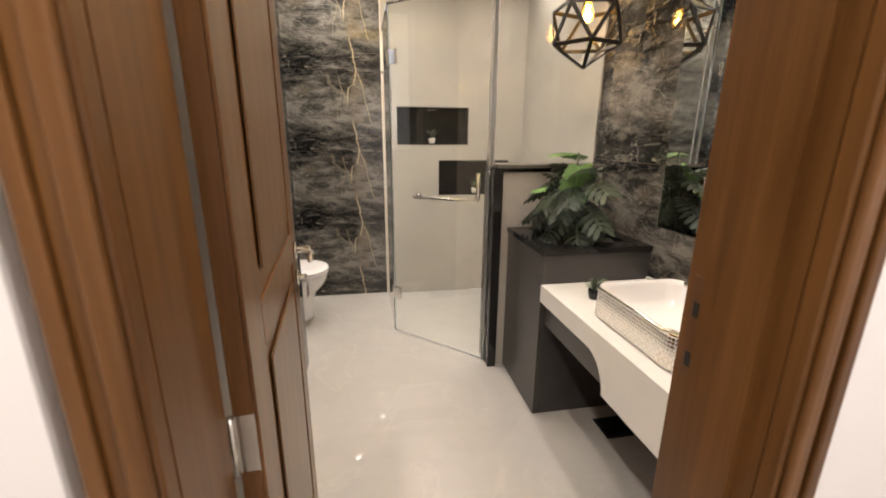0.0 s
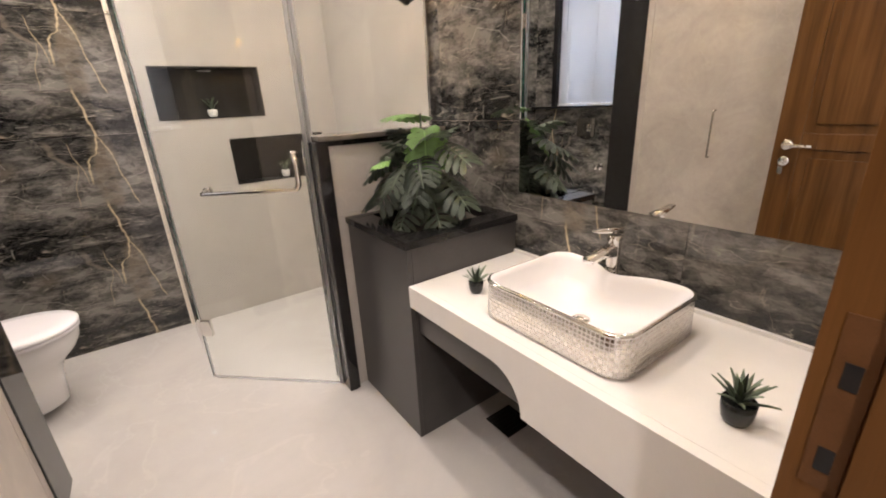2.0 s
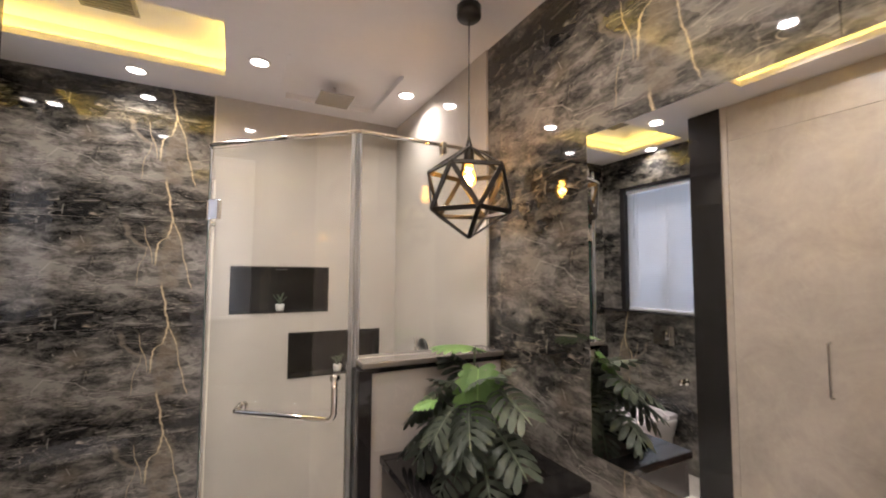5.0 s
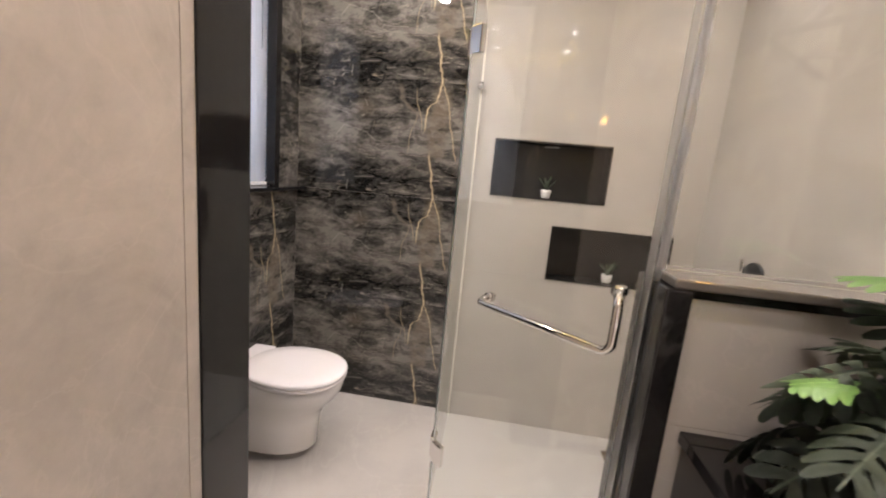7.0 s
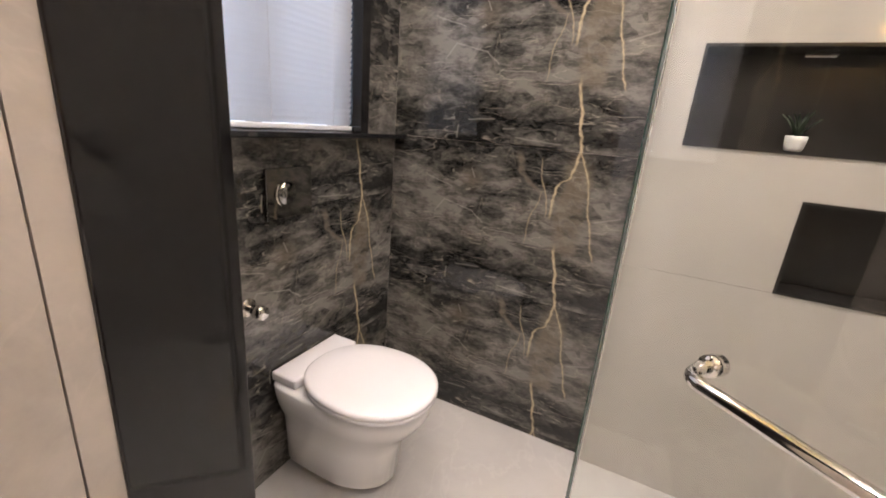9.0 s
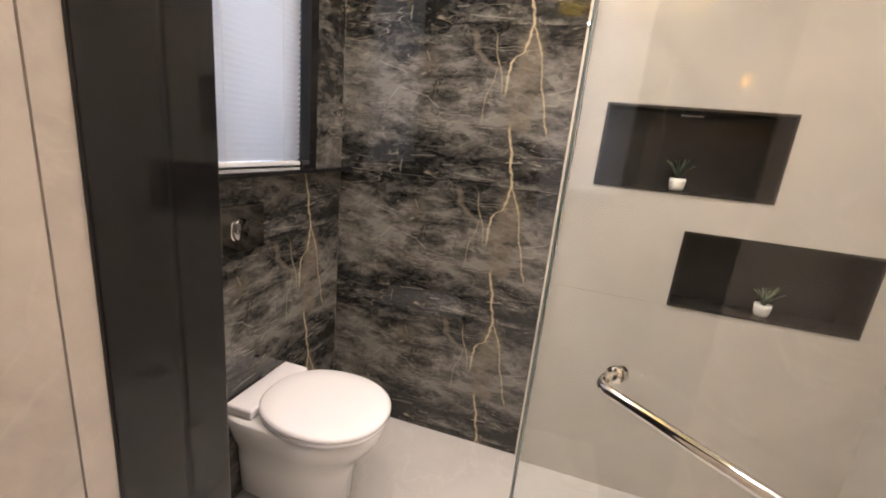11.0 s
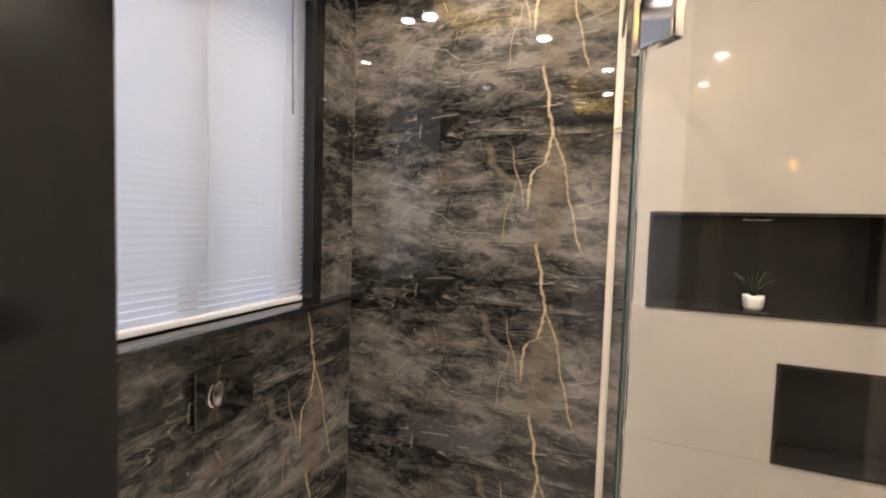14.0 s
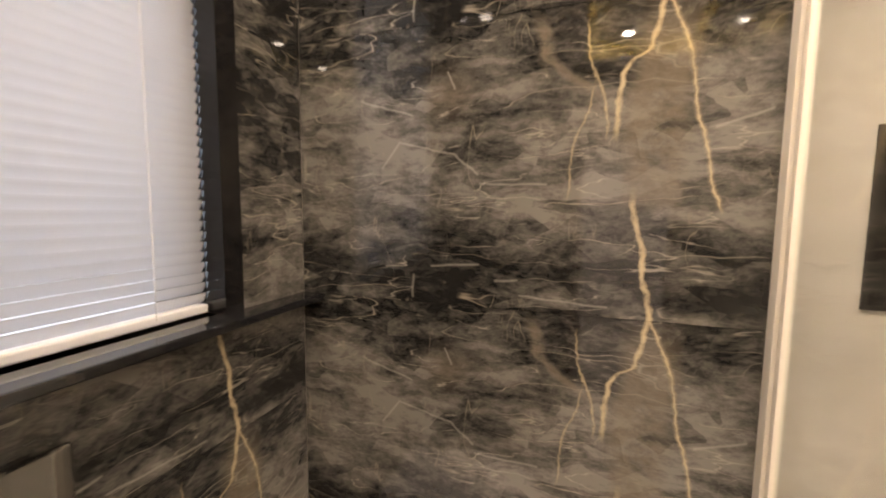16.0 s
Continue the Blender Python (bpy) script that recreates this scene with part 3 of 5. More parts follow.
# ceiling with the lit tray and the shallow square recess over the shower
TRAYS = [(-0.045, 0.905, 3.155, 3.715), (0.52, 1.75, 1.26, 2.44)]
SQUARE = (1.235, 1.80, 3.25, 3.86)
ceil_bm = holed(-1.4, 2.4, -4.3, 1.6, [(t[0], t[1], -t[3], -t[2]) for t in TRAYS] + [(SQUARE[0], SQUARE[1], -SQUARE[3], -SQUARE[2])], 0.035)
bmesh.ops.transform(ceil_bm, matrix=pose(0, 0, CEIL, 90, 0, 0), verts=ceil_bm.verts)
for t0, t1, t2, t3 in TRAYS:
    o, i = 0.085, 0.065
    add_box(ceil_bm, t0 - o, t2 - o, CEIL + LID, t1 + o, t3 + o, CEIL + LID + 0.03)
    for a in ((t0 - o, t2 - o, t0 - i, t3 + o), (t1 + i, t2 - o, t1 + o, t3 + o), (t0 - i, t2 - o, t1 + i, t2 - i), (t0 - i, t3 + i, t1 + i, t3 + o)):
        add_box(ceil_bm, a[0], a[1], CEIL + 0.036, a[2], a[3], CEIL + LID - 0.001)
add_box(ceil_bm, SQUARE[0] - 0.02, SQUARE[2] - 0.02, CEIL + 0.037, SQUARE[1] + 0.02, SQUARE[3] + 0.02, CEIL + 0.06)
ceiling = structure(link("ceiling", ceil_bm, PLASTER), "white gypsum ceiling with a recessed lit tray", "ceiling")

north = wall_slab("wall_north", pose(0, BACK + 0.012, 0), -0.32, 2.3, 0, CEIL, NICHES, 0.14, GROUT, "back wall clad in dark marble slabs and beige porcelain")
west = wall_slab("wall_west", WEST_M @ pose(0, 0.012, 0), 2.7, 4.2, 0, CEIL, [(2.97, 3.835, 1.262, 2.37)], 0.15, GROUT, "alcove wall clad in dark veined marble round a window")
east = wall_slab("wall_east", EAST_M @ pose(0, 0.012, 0), -4.2, -HALL, 0, CEIL, [], 0.15, GROUT, "wall clad in dark marble and beige porcelain")
south = wall_slab("wall_south", pose(0, SOUTH, 0, 0, 0, 180), -2.2, -0.2, 0, CEIL, [(-1.265, -0.495, 0, 2.11)], SOUTH - HALL, PANEL_MAT, "beige wall with the wooden doorway")
partition = structure(link("wall_partition", box(-0.32, SOUTH, 0, PART - 0.02, 2.875, CEIL), PANEL_MAT), "beige wall block behind the tall built-in cabinet", "wall")
hall_bm = bmesh.new()
add_box(hall_bm, -1.3, HALL - 0.02, 0, 0.425, HALL, CEIL)
add_box(hall_bm, 1.335, HALL - 0.02, 0, 2.3, HALL, CEIL)
add_box(hall_bm, 0.425, HALL - 0.02, 2.19, 1.335, HALL, CEIL)
add_box(hall_bm, -1.3, -1.5, 0, 2.3, -1.4, CEIL)
add_box(hall_bm, -1.4, -1.5, 0, -1.3, HALL, CEIL)
add_box(hall_bm, 2.3, -1.5, 0, 2.4, HALL, CEIL)
structure(link("wall_hall", hall_bm, HALL_PAINT), "white painted hall walls outside the doorway", "wall")

# dark marble slabs
ROWS_M = [0.0, 0.024, 0.642, 1.260, 1.878, 2.496, CEIL]


def slab_origin(u_of, tops):
    def origin(ua, va):
        below = [z for z in tops if z <= va + 1e-6]
        return u_of(ua), (below[-1] if below else tops[0] - 0.618)
    return origin


tiles(north, "marble_slab", NORTH_M, [LEFT, 0.851], ROWS_M, [], 0.011, MARBLE, 0.0, 0.0006, slab_origin(lambda u: -0.155, [0.024, 0.642, 1.260, 1.878, 2.496]))
WINDOW = (2.97, 3.835, 1.262, 2.37)
def west_origin(ua, va):
    if va > 1.2:
        return 2.10, va if va > 1.3 else 1.003
    return slab_origin(lambda u: 3.02 if u > 3 else 1.82, [0.385, 1.003, 1.621, 2.239])(ua, va)


tiles(west, "marble_slab", WEST_M, [2.88, 3.02, BACK], [0.0, 0.385, 1.003, 1.2435, 1.84, CEIL], [(2.955, 3.85, 1.243, 2.401)], 0.011, MARBLE, 0.0, 0.0006,
      west_origin)
tiles(east, "marble_slab", EAST_M, [-2.80, -2.70, -1.50, -SOUTH], ROWS_M, [], 0.011, MARBLE, 0.0, 0.0006,
      slab_origin(lambda u: -3.9 if u < -2.75 else (-2.70 if u < -2 else -1.50), [0.024, 0.642, 1.260, 1.878, 2.496]))
# beige porcelain in the shower
BROWS = [0.0, 0.889, CEIL]
tiles(north, "beige_tile", pose(0, TILE_BACK, 0), [0.856, RIGHT], BROWS, NICHES, 0.03, BEIGE, 0.0, 0.0004)
tiles(east, "beige_tile", EAST_M, [-TILE_BACK, -2.803], BROWS, [], 0.02, BEIGE, 0.008, 0.0004)
trim = structure(link("trim", box(0.846, TILE_BACK - 0.004, 0, 0.8555, BACK + 0.005, CEIL), EDGE_TRIM), "pale edge strip where the beige tile meets marble", "trim")

# niches lined in dark tile
for n0, n1, n2, n3 in NICHES:
    bm = bmesh.new()
    d0, d1, w = TILE_BACK - 0.004, BACK + 0.12, 0.009
    add_box(bm, n0, d1 - 0.01, n2, n1, d1, n3)
    add_box(bm, n0, d0, n2, n0 + w, d1 - 0.01, n3)
    add_box(bm, n1 - w, d0, n2, n1, d1 - 0.01, n3)
    add_box(bm, n0 + w, d0, n2, n1 - w, d1 - 0.01, n2 + w)
    add_box(bm, n0 + w, d0, n3 - w, n1 - w, d1 - 0.01, n3)
    niche = link("wall_niche", bm, NICHE_TILE)
    structure(niche, "dark grey tiled shampoo niche let into the wall", "niche")
    part("puck_light", lathe([(0.0, 0), (0.026, 0.0), (0.028, -0.006), (0.02, -0.009)][::-1], 20), STEEL, niche).matrix_world = pose((n0 + n1) / 2, BACK + 0.045, n3 - w)

# ---- window ----
def window_and_blind():
    y0, y1, z0, z1 = WINDOW
    win = thing("window_1", pose(LEFT, (y0 + y1) / 2, z0), "dark framed window in a black granite surround", "window", kind="structure")
    inv = win.matrix_world.inverted()

    def put(name, bm, material, label=""):
        bmesh.ops.transform(bm, matrix=inv, verts=bm.verts)
        return part(name, bm, material, win, label)

    put("jamb", box(LEFT - 0.13, y0 - 0.014, z0, LEFT + 0.006, y0 + 0.035, z1), GRANITE)
    put("jamb", box(LEFT - 0.13, y1 - 0.034, z0, LEFT + 0.006, y1 + 0.014, z1), GRANITE)
    put("head", box(LEFT - 0.13, y0 - 0.014, z1, LEFT + 0.006, y1 + 0.014, z1 + 0.03), GRANITE)
    put("window_sill", box(LEFT - 0.13, 2.882, z0 - 0.018, LEFT + 0.062, BACK - 0.002, z0, 0.004), POLISHED, "polished black granite sill")
    put("sash_frame", box(LEFT - 0.125, y0 + 0.035, z0, LEFT - 0.095, y0 + 0.08, z1), BLACK_METAL)
    put("sash_frame", box(LEFT - 0.125, y1 - 0.08, z0, LEFT - 0.095, y1 - 0.035, z1), BLACK_METAL)
    put("sash_frame", box(LEFT - 0.125, (y0 + y1) / 2 - 0.02, z0, LEFT - 0.095, (y0 + y1) / 2 + 0.02, z1), BLACK_METAL)
    pane = put("pane", box(LEFT - 0.113, y0 + 0.08, z0, LEFT - 0.108, y1 - 0.08, z1), GLASS)
    pane.visible_shadow = False

    by0, by1, top, bottom = y0 + 0.04, y1 - 0.038, z1 - 0.035, z0 + 0.002
    bx = LEFT - 0.045
    blind = thing("venetian_blind", pose(bx, (by0 + by1) / 2, bottom), "white venetian blind with closed narrow slats before the window", "blind")
    binv = blind.matrix_world.inverted()

    def bput(name, bm, material, label=""):
        bmesh.ops.transform(bm, matrix=binv, verts=bm.verts)
        return part(name, bm, material, blind, label)

    bput("headrail", box(bx - 0.02, by0, top, bx + 0.02, by1, z1, 0.003), SLAT)
    bput("bottom_rail", box(bx - 0.014, by0, bottom, bx + 0.012, by1, bottom + 0.018, 0.004), SLAT)
    pitch, width = 0.0205, 0.0245
    slat = bmesh.new()
    tilt = radians(64)
    prof = []
    for i in range(5):
        s = (i / 4 - 0.5) * width
        crown = 0.0024 * (1 - (2 * i / 4 - 1) ** 2)
        prof.append((-s * math.cos(tilt) + crown * math.sin(tilt), -s * math.sin(tilt) - crown * math.cos(tilt)))
    rows = [[slat.verts.new((px, (by0 - by1) / 2 if e == 0 else (by1 - by0) / 2, pz)) for px, pz in prof] for e in (0, 1)]
    for i in range(4):
        slat.faces.new((rows[0][i], rows[0][i + 1], rows[1][i + 1], rows[1][i]))
    bmesh.ops.solidify(slat, geom=slat.faces[:], thickness=0.0006)
    first = part("slat", slat, SLAT, blind, smooth=True)
    count = int((top - bottom - 0.03) / pitch)
    first.location = (0, 0, 0.03)
    for i in range(1, count + 1):
        ob = first.copy()
        scene.collection.objects.link(ob)
        ob.location = (0, 0, 0.03 + i * pitch)
    for f in (0.12, 0.5, 0.86):
        yy = by0 + f * (by1 - by0)
        bput("ladder_cord", tube([(bx + 0.0145, yy, bottom + 0.01), (bx + 0.0145, yy, top)], 0.0009, 6), POT_WHITE)
    bput("tilt_wand", tube([(bx + 0.03, by1 - 0.09, top + 0.01), (bx + 0.032, by1 - 0.085, top - 0.42)], 0.0035, 8), GLASS, "clear tilt wand")
    backdrop = link("backdrop", box(LEFT - 0.62, y0 - 0.5, 0.6, LEFT - 0.6, y1 + 0.5, 3.0), DAY)
    structure(backdrop, "pale blue daylight outside", "backdrop")


window_and_blind()


# ---- shower enclosure ----
SA, SB = Vector((0.872, 3.265, 0)), Vector((1.405, 2.745, 0))
GLASS_TOP, LOW_TOP = 2.145, 1.235
LW0, LW1 = 2.70, 2.845


def pane_between(a, b, z0, z1, t=0.009):
    a, b = Vector((a[0], a[1], 0)), Vector((b[0], b[1], 0))
    d = (b - a).normalized()
    n = Vector((-d.y, d.x, 0)) * t / 2
    ring = [a - n, b - n, b + n, a + n]
    bm = loft([[p + Vector((0, 0, z)) for p in ring] for z in (z0, z1)])
    bmesh.ops.bevel(bm, geom=[e for e in bm.edges], offset=0.0012, segments=1, affect="EDGES")
    return bm


def shower():
    low = thing("low_wall", pose(1.4, LW0, 0), "half-height shower wall in beige tile with black granite lining", "half wall", kind="structure")
    inv = low.matrix_world.inverted()

    def put(name, bm, material, label=""):
        bmesh.ops.transform(bm, matrix=inv, verts=bm.verts)
        return part(name, bm, material, low, label)

    put("core", box(1.45, LW0 + 0.012, 0, RIGHT - 0.008, LW1 - 0.012, 1.212), GROUT)
    put("facing_tile", box(1.454, LW0, 0.0, RIGHT, LW0 + 0.012, 0.889), BEIGE)
    put("facing_tile", box(1.454, LW0, 0.8905, RIGHT, LW0 + 0.012, 1.190), BEIGE)
    put("facing_tile", box(1.454, LW1 - 0.012, 0.0, RIGHT - 0.008, LW1, 1.19), BEIGE)
    put("band", box(1.452, LW0 - 0.004, 1.1915, RIGHT, LW0 + 0.012, 1.2125), GRANITE, "thin black granite band")
    put("end_lining", box(1.398, LW0 - 0.033, 0, 1.452, LW1 + 0.006, 1.2125, 0.004), GRANITE, "polished black granite end lining")
    put("coping", box(1.414, LW0 - 0.026, 1.213, RIGHT, LW1 + 0.012, LOW_TOP, 0.005, 3), STEEL_GRANITE, "dark polished stone coping")

    enc = thing("shower_enclosure", pose(SA.x, SA.y, 0), "frameless clear glass shower enclosure with chrome fittings", "shower enclosure")
    inv2 = enc.matrix_world.inverted()

    def eput(name, bm, material, parent=enc, label="", smooth=False):
        bmesh.ops.transform(bm, matrix=inv2, verts=bm.verts)
        ob = part(name, bm, material, parent, label, smooth)
        return ob

    side = eput("side_panel", pane_between((0.862, TILE_BACK - 0.004), (SA.x, SA.y + 0.012), 0.004, GLASS_TOP), GLASS)
    fixed = eput("fixed_panel", pane_between((SB.x + 0.02, 2.775), (RIGHT - 0.012, 2.775), LOW_TOP + 0.002, GLASS_TOP), GLASS)
    d = (SB - SA).normalized()
    door = eput("glass_door", pane_between(SA + d * 0.008, SB - d * 0.006, 0.012, GLASS_TOP - 0.012), GLASS)
    for g in (side, fixed, door):
        g.visible_shadow = False
    n = Vector((-d.y, d.x, 0))
    out = -n if (-n).y < 0 else n
    # wall channels
    eput("wall_channel", box(0.853, TILE_BACK - 0.018, 0, 0.872, TILE_BACK - 0.0045, GLASS_TOP), EDGE_TRIM)
    eput("wall_channel", box(RIGHT - 0.022, 2.764, LOW_TOP, RIGHT - 0.002, 2.786, GLASS_TOP), STEEL)
    # top rail
    rail = [(0.862, TILE_BACK - 0.003), (SA.x, SA.y), (SB.x + 0.012, 2.772), (RIGHT - 0.002, 2.775)]
    for a, b in zip(rail, rail[1:]):
        eput("top_rail", tube([(a[0], a[1], GLASS_TOP + 0.008), (b[0], b[1], GLASS_TOP + 0.008)], 0.0095, 16), CHROME, smooth=True)
    for px in (1.80,):
        eput("rail_clamp", box(px - 0.012, 2.758, GLASS_TOP - 0.035, px + 0.012, 2.792, GLASS_TOP + 0.02, 0.003), CHROME)
    # seals and strike post
    eput("door_seal", tube([SB - d * 0.002 + Vector((0, 0, 0.012)), SB - d * 0.002 + Vector((0, 0, GLASS_TOP - 0.012))], 0.006, 8), SEAL, smooth=True)
    eput("door_seal", pane_between(SB - d * 0.028, SB - d * 0.012, 0.012, GLASS_TOP - 0.012, 0.0125), SEAL)
    eput("fixed_seal", pane_between((SB.x + 0.014, 2.775), (SB.x + 0.022, 2.775), LOW_TOP, GLASS_TOP, 0.010), SEAL)
    eput("glass_edge", pane_between((SA.x - 0.0045, SA.y + 0.0095), (SA.x + 0.0045, SA.y + 0.0095), 0.004, GLASS_TOP, 0.003), GREEN_EDGE, label="dark green polished glass edge")
    eput("door_seal", tube([SA + d * 0.002 + Vector((0, 0, 0.012)), SA + d * 0.002 + Vector((0, 0, GLASS_TOP - 0.012))], 0.003, 8), SEAL, smooth=True)
    eput("bottom_seal", pane_between(SA + d * 0.01, SB - d * 0.008, 0.002, 0.0118, 0.007), SEAL)
    # hinges
    for hz in (0.305, 1.856):
        m = Matrix.Translation(SA + Vector((0, 0, hz))) @ Matrix.Rotation(math.atan2(d.y, d.x), 4, "Z")
        b1 = box(0.006, -0.014, -0.045, 0.062, 0.014, 0.045, 0.004)
        bmesh.ops.transform(b1, matrix=m, verts=b1.verts)
        eput("hinge", b1, CHROME)
        b2 = box(-0.014 + SA.x, SA.y + 0.006, hz - 0.045, SA.x + 0.014, SA.y + 0.06, hz + 0.045, 0.004)
        eput("hinge", b2, CHROME)
    # glass-to-wall clamp
    eput("glass_clamp", tube([(0.866, TILE_BACK - 0.030, 1.868), (0.880, TILE_BACK - 0.030, 1.868)], 0.020, 24), CHROME, smooth=False)
    eput("glass_clamp", tube([(0.846, TILE_BACK - 0.030, 1.868), (0.858, TILE_BACK - 0.030, 1.868)], 0.011, 18), CHROME, smooth=False)
    # bent bar handle on the door
    def on(s, off, z):
        q = SA + d * s + out * off
        return Vector((q.x, q.y, z))
    s0, s1, sb, zl, zh, o, r = 0.222, 0.694, 0.660, 1.010, 1.162, 0.058, 0.032
    rise = 0.012
    pts = [on(s0, 0.004, zl + 0.006), on(s0 - 0.002, o - r, zl + 0.004)]
    pts += [on(s0 + r * (1 - math.cos(a)) - 0.002, o - r + r * math.sin(a), zl) for a in (math.pi / 2 * i / 6 for i in range(1, 7))]
    pts += [on(s1 - r + r * math.sin(a), o, zl + rise + r * (1 - math.cos(a))) for a in (math.pi / 2 * i / 8 for i in range(0, 9))]
    pts += [on(s1, o, zh - 0.05), on(s1 - 0.001, o * 0.97, zh - 0.028), on(s1 - 0.006, o * 0.84, zh - 0.010), on(s1 - 0.015, o * 0.62, zh - 0.002), on(sb + 0.008, o * 0.35, zh), on(sb, 0.004, zh)]
    handle = eput("handle", tube(pts, [0.0105] * (len(pts) - 12) + [0.0115] * 3 + [0.0122] * 9, 16), CHROME, label="chrome towel-bar handle bent upward at one end", smooth=True)
    for s, z in ((s0, zl + 0.006), (sb, zh)):
        eput("handle_boss", tube([on(s, -0.016, z), on(s, 0.012, z)], 0.0165, 18), CHROME, smooth=True)
    # valve trim and rain shower
    tap = thing("shower_mixer", pose(RIGHT - 0.009, 3.52, 1.10), "black and chrome shower mixer on the wall", "mixer tap")
    bm = lathe([(0.075, 0), (0.075, 0.006), (0.07, 0.011), (0.0, 0.012)], 32, True, False)
    bmesh.ops.transform(bm, matrix=pose(0, 0, 0, 0, -90, 0), verts=bm.verts)
    part("plate", bm, BLACK_PLASTIC, tap, "", True)
    bm = tube([(0, 0, 0.0), (-0.055, 0, 0.0)], 0.026, 20)
    part("knob", bm, CHROME, tap, "", True)
    part("lever", tube([(-0.045, 0, 0), (-0.05, 0.0, 0.05), (-0.055, 0.0, 0.085)], 0.007, 10), CHROME, tap, "", True)
    drain = thing("floor_drain", pose(1.80, 3.83, 0.001), "square dark steel drain grate in the shower floor", "drain")
    part("frame", holed_flat(0.075, 0.06, 0.004), STEEL, drain)
    part("grate", lathe([(0.055, 0.0), (0.055, 0.003), (0.03, 0.0045), (0.0, 0.005)], 24, True, False), BLACK_METAL, drain)


def holed_flat(r_out, r_in, h):
    bm = bmesh.new()
    for a in ((-r_out, -r_out, r_out, -r_in), (-r_out, r_in, r_out, r_out), (-r_out, -r_in, -r_in, r_in), (r_in, -r_in, r_out, r_in)):
        add_box(bm, a[0], a[1], 0, a[2], a[3], h)
    add_box(bm, -r_in, -r_in, 0, r_in, r_in, 0.0012)
    return bm


GREY_PLASTIC = plain("grey_plastic", (0.22, 0.20, 0.18), 0.5, vary=0.08)
STEEL_GRANITE = plain("grey_polished_coping", (0.13, 0.115, 0.10), 0.12, vary=0.2, scale=30)
GREEN_EDGE = plain("green_glass_edge", (0.012, 0.05, 0.035), 0.1, vary=0.2)
SEAL = glass_material("clear_seal", (0.80, 0.81, 0.84), 0.3)
shower()

# square rain shower in the recess
rain = thing("rain_shower", pose(1.50, 3.66, CEIL + 0.037), "square steel rain shower head fixed to the ceiling", "shower head")
part("pipe", tube([(0, 0, 0), (0, 0, -0.07)], 0.011, 12), CHROME, rain, "", True)
part("head", box(-0.10, -0.10, -0.082, 0.10, 0.10, -0.07, 0.003), STEEL, rain)
fan = thing("exhaust_fan", pose(0.43, 3.40, CEIL + LID), "grey square exhaust fan grille in the lit ceiling tray", "exhaust fan")
part("frame", holed_flat(0.11, 0.095, -0.012), GREY_PLASTIC, fan)
for k in range(8):
    part("slat", box(-0.094, -0.088 + k * 0.0235, -0.010, 0.094, -0.076 + k * 0.0235, -0.003), GREY_PLASTIC, fan)
# slim white access panel edge
line = thing("slot_light", pose(1.195, 3.55, CEIL), "slim unlit white ceiling slot", "ceiling slot")
part("bar", box(-0.006, -0.25, -0.006, 0.006, 0.25, 0.0), PLASTER, line)


# ---- ceiling lights ----
def downlight(px, py, pz):
    d = thing("downlight", pose(px, py, pz), "round white recessed ceiling downlight, switched on", "downlight", "ceiling downlights")
    part("rim", lathe([(0.058, 0.0), (0.058, -0.004), (0.047, -0.007), (0.042, -0.003), (0.042, 0.0)], 32, False, False), PLASTER, d, "", True)
    part("lens", lathe([(0.0, -0.0035), (0.041, -0.0035)], 28, False, False), DOWN_GLOW, d)
    return d


first = downlight(*DOWNLIGHTS[0])
for px, py, pz in DOWNLIGHTS[1:] + HALL_LIGHTS:
    copy_thing(first, pose(px, py, pz))
for t0, t1, t2, t3 in TRAYS:
    led = thing("led_strip", pose(t0, t2, CEIL + 0.036), "yellow glowing cove light strip in the ceiling tray", "cove light", "cove lights")
    w, h = t1 - t0, t3 - t2
    for a in ((-0.05, -0.05, -0.038, h + 0.05), (w + 0.038, -0.05, w + 0.05, h + 0.05), (-0.038, -0.05, w + 0.038, -0.038), (-0.038, h + 0.038, w + 0.038, h + 0.05)):
        part("strip", box(a[0], a[1], 0.0, a[2], a[3], 0.008), STRIP_GLOW, led)


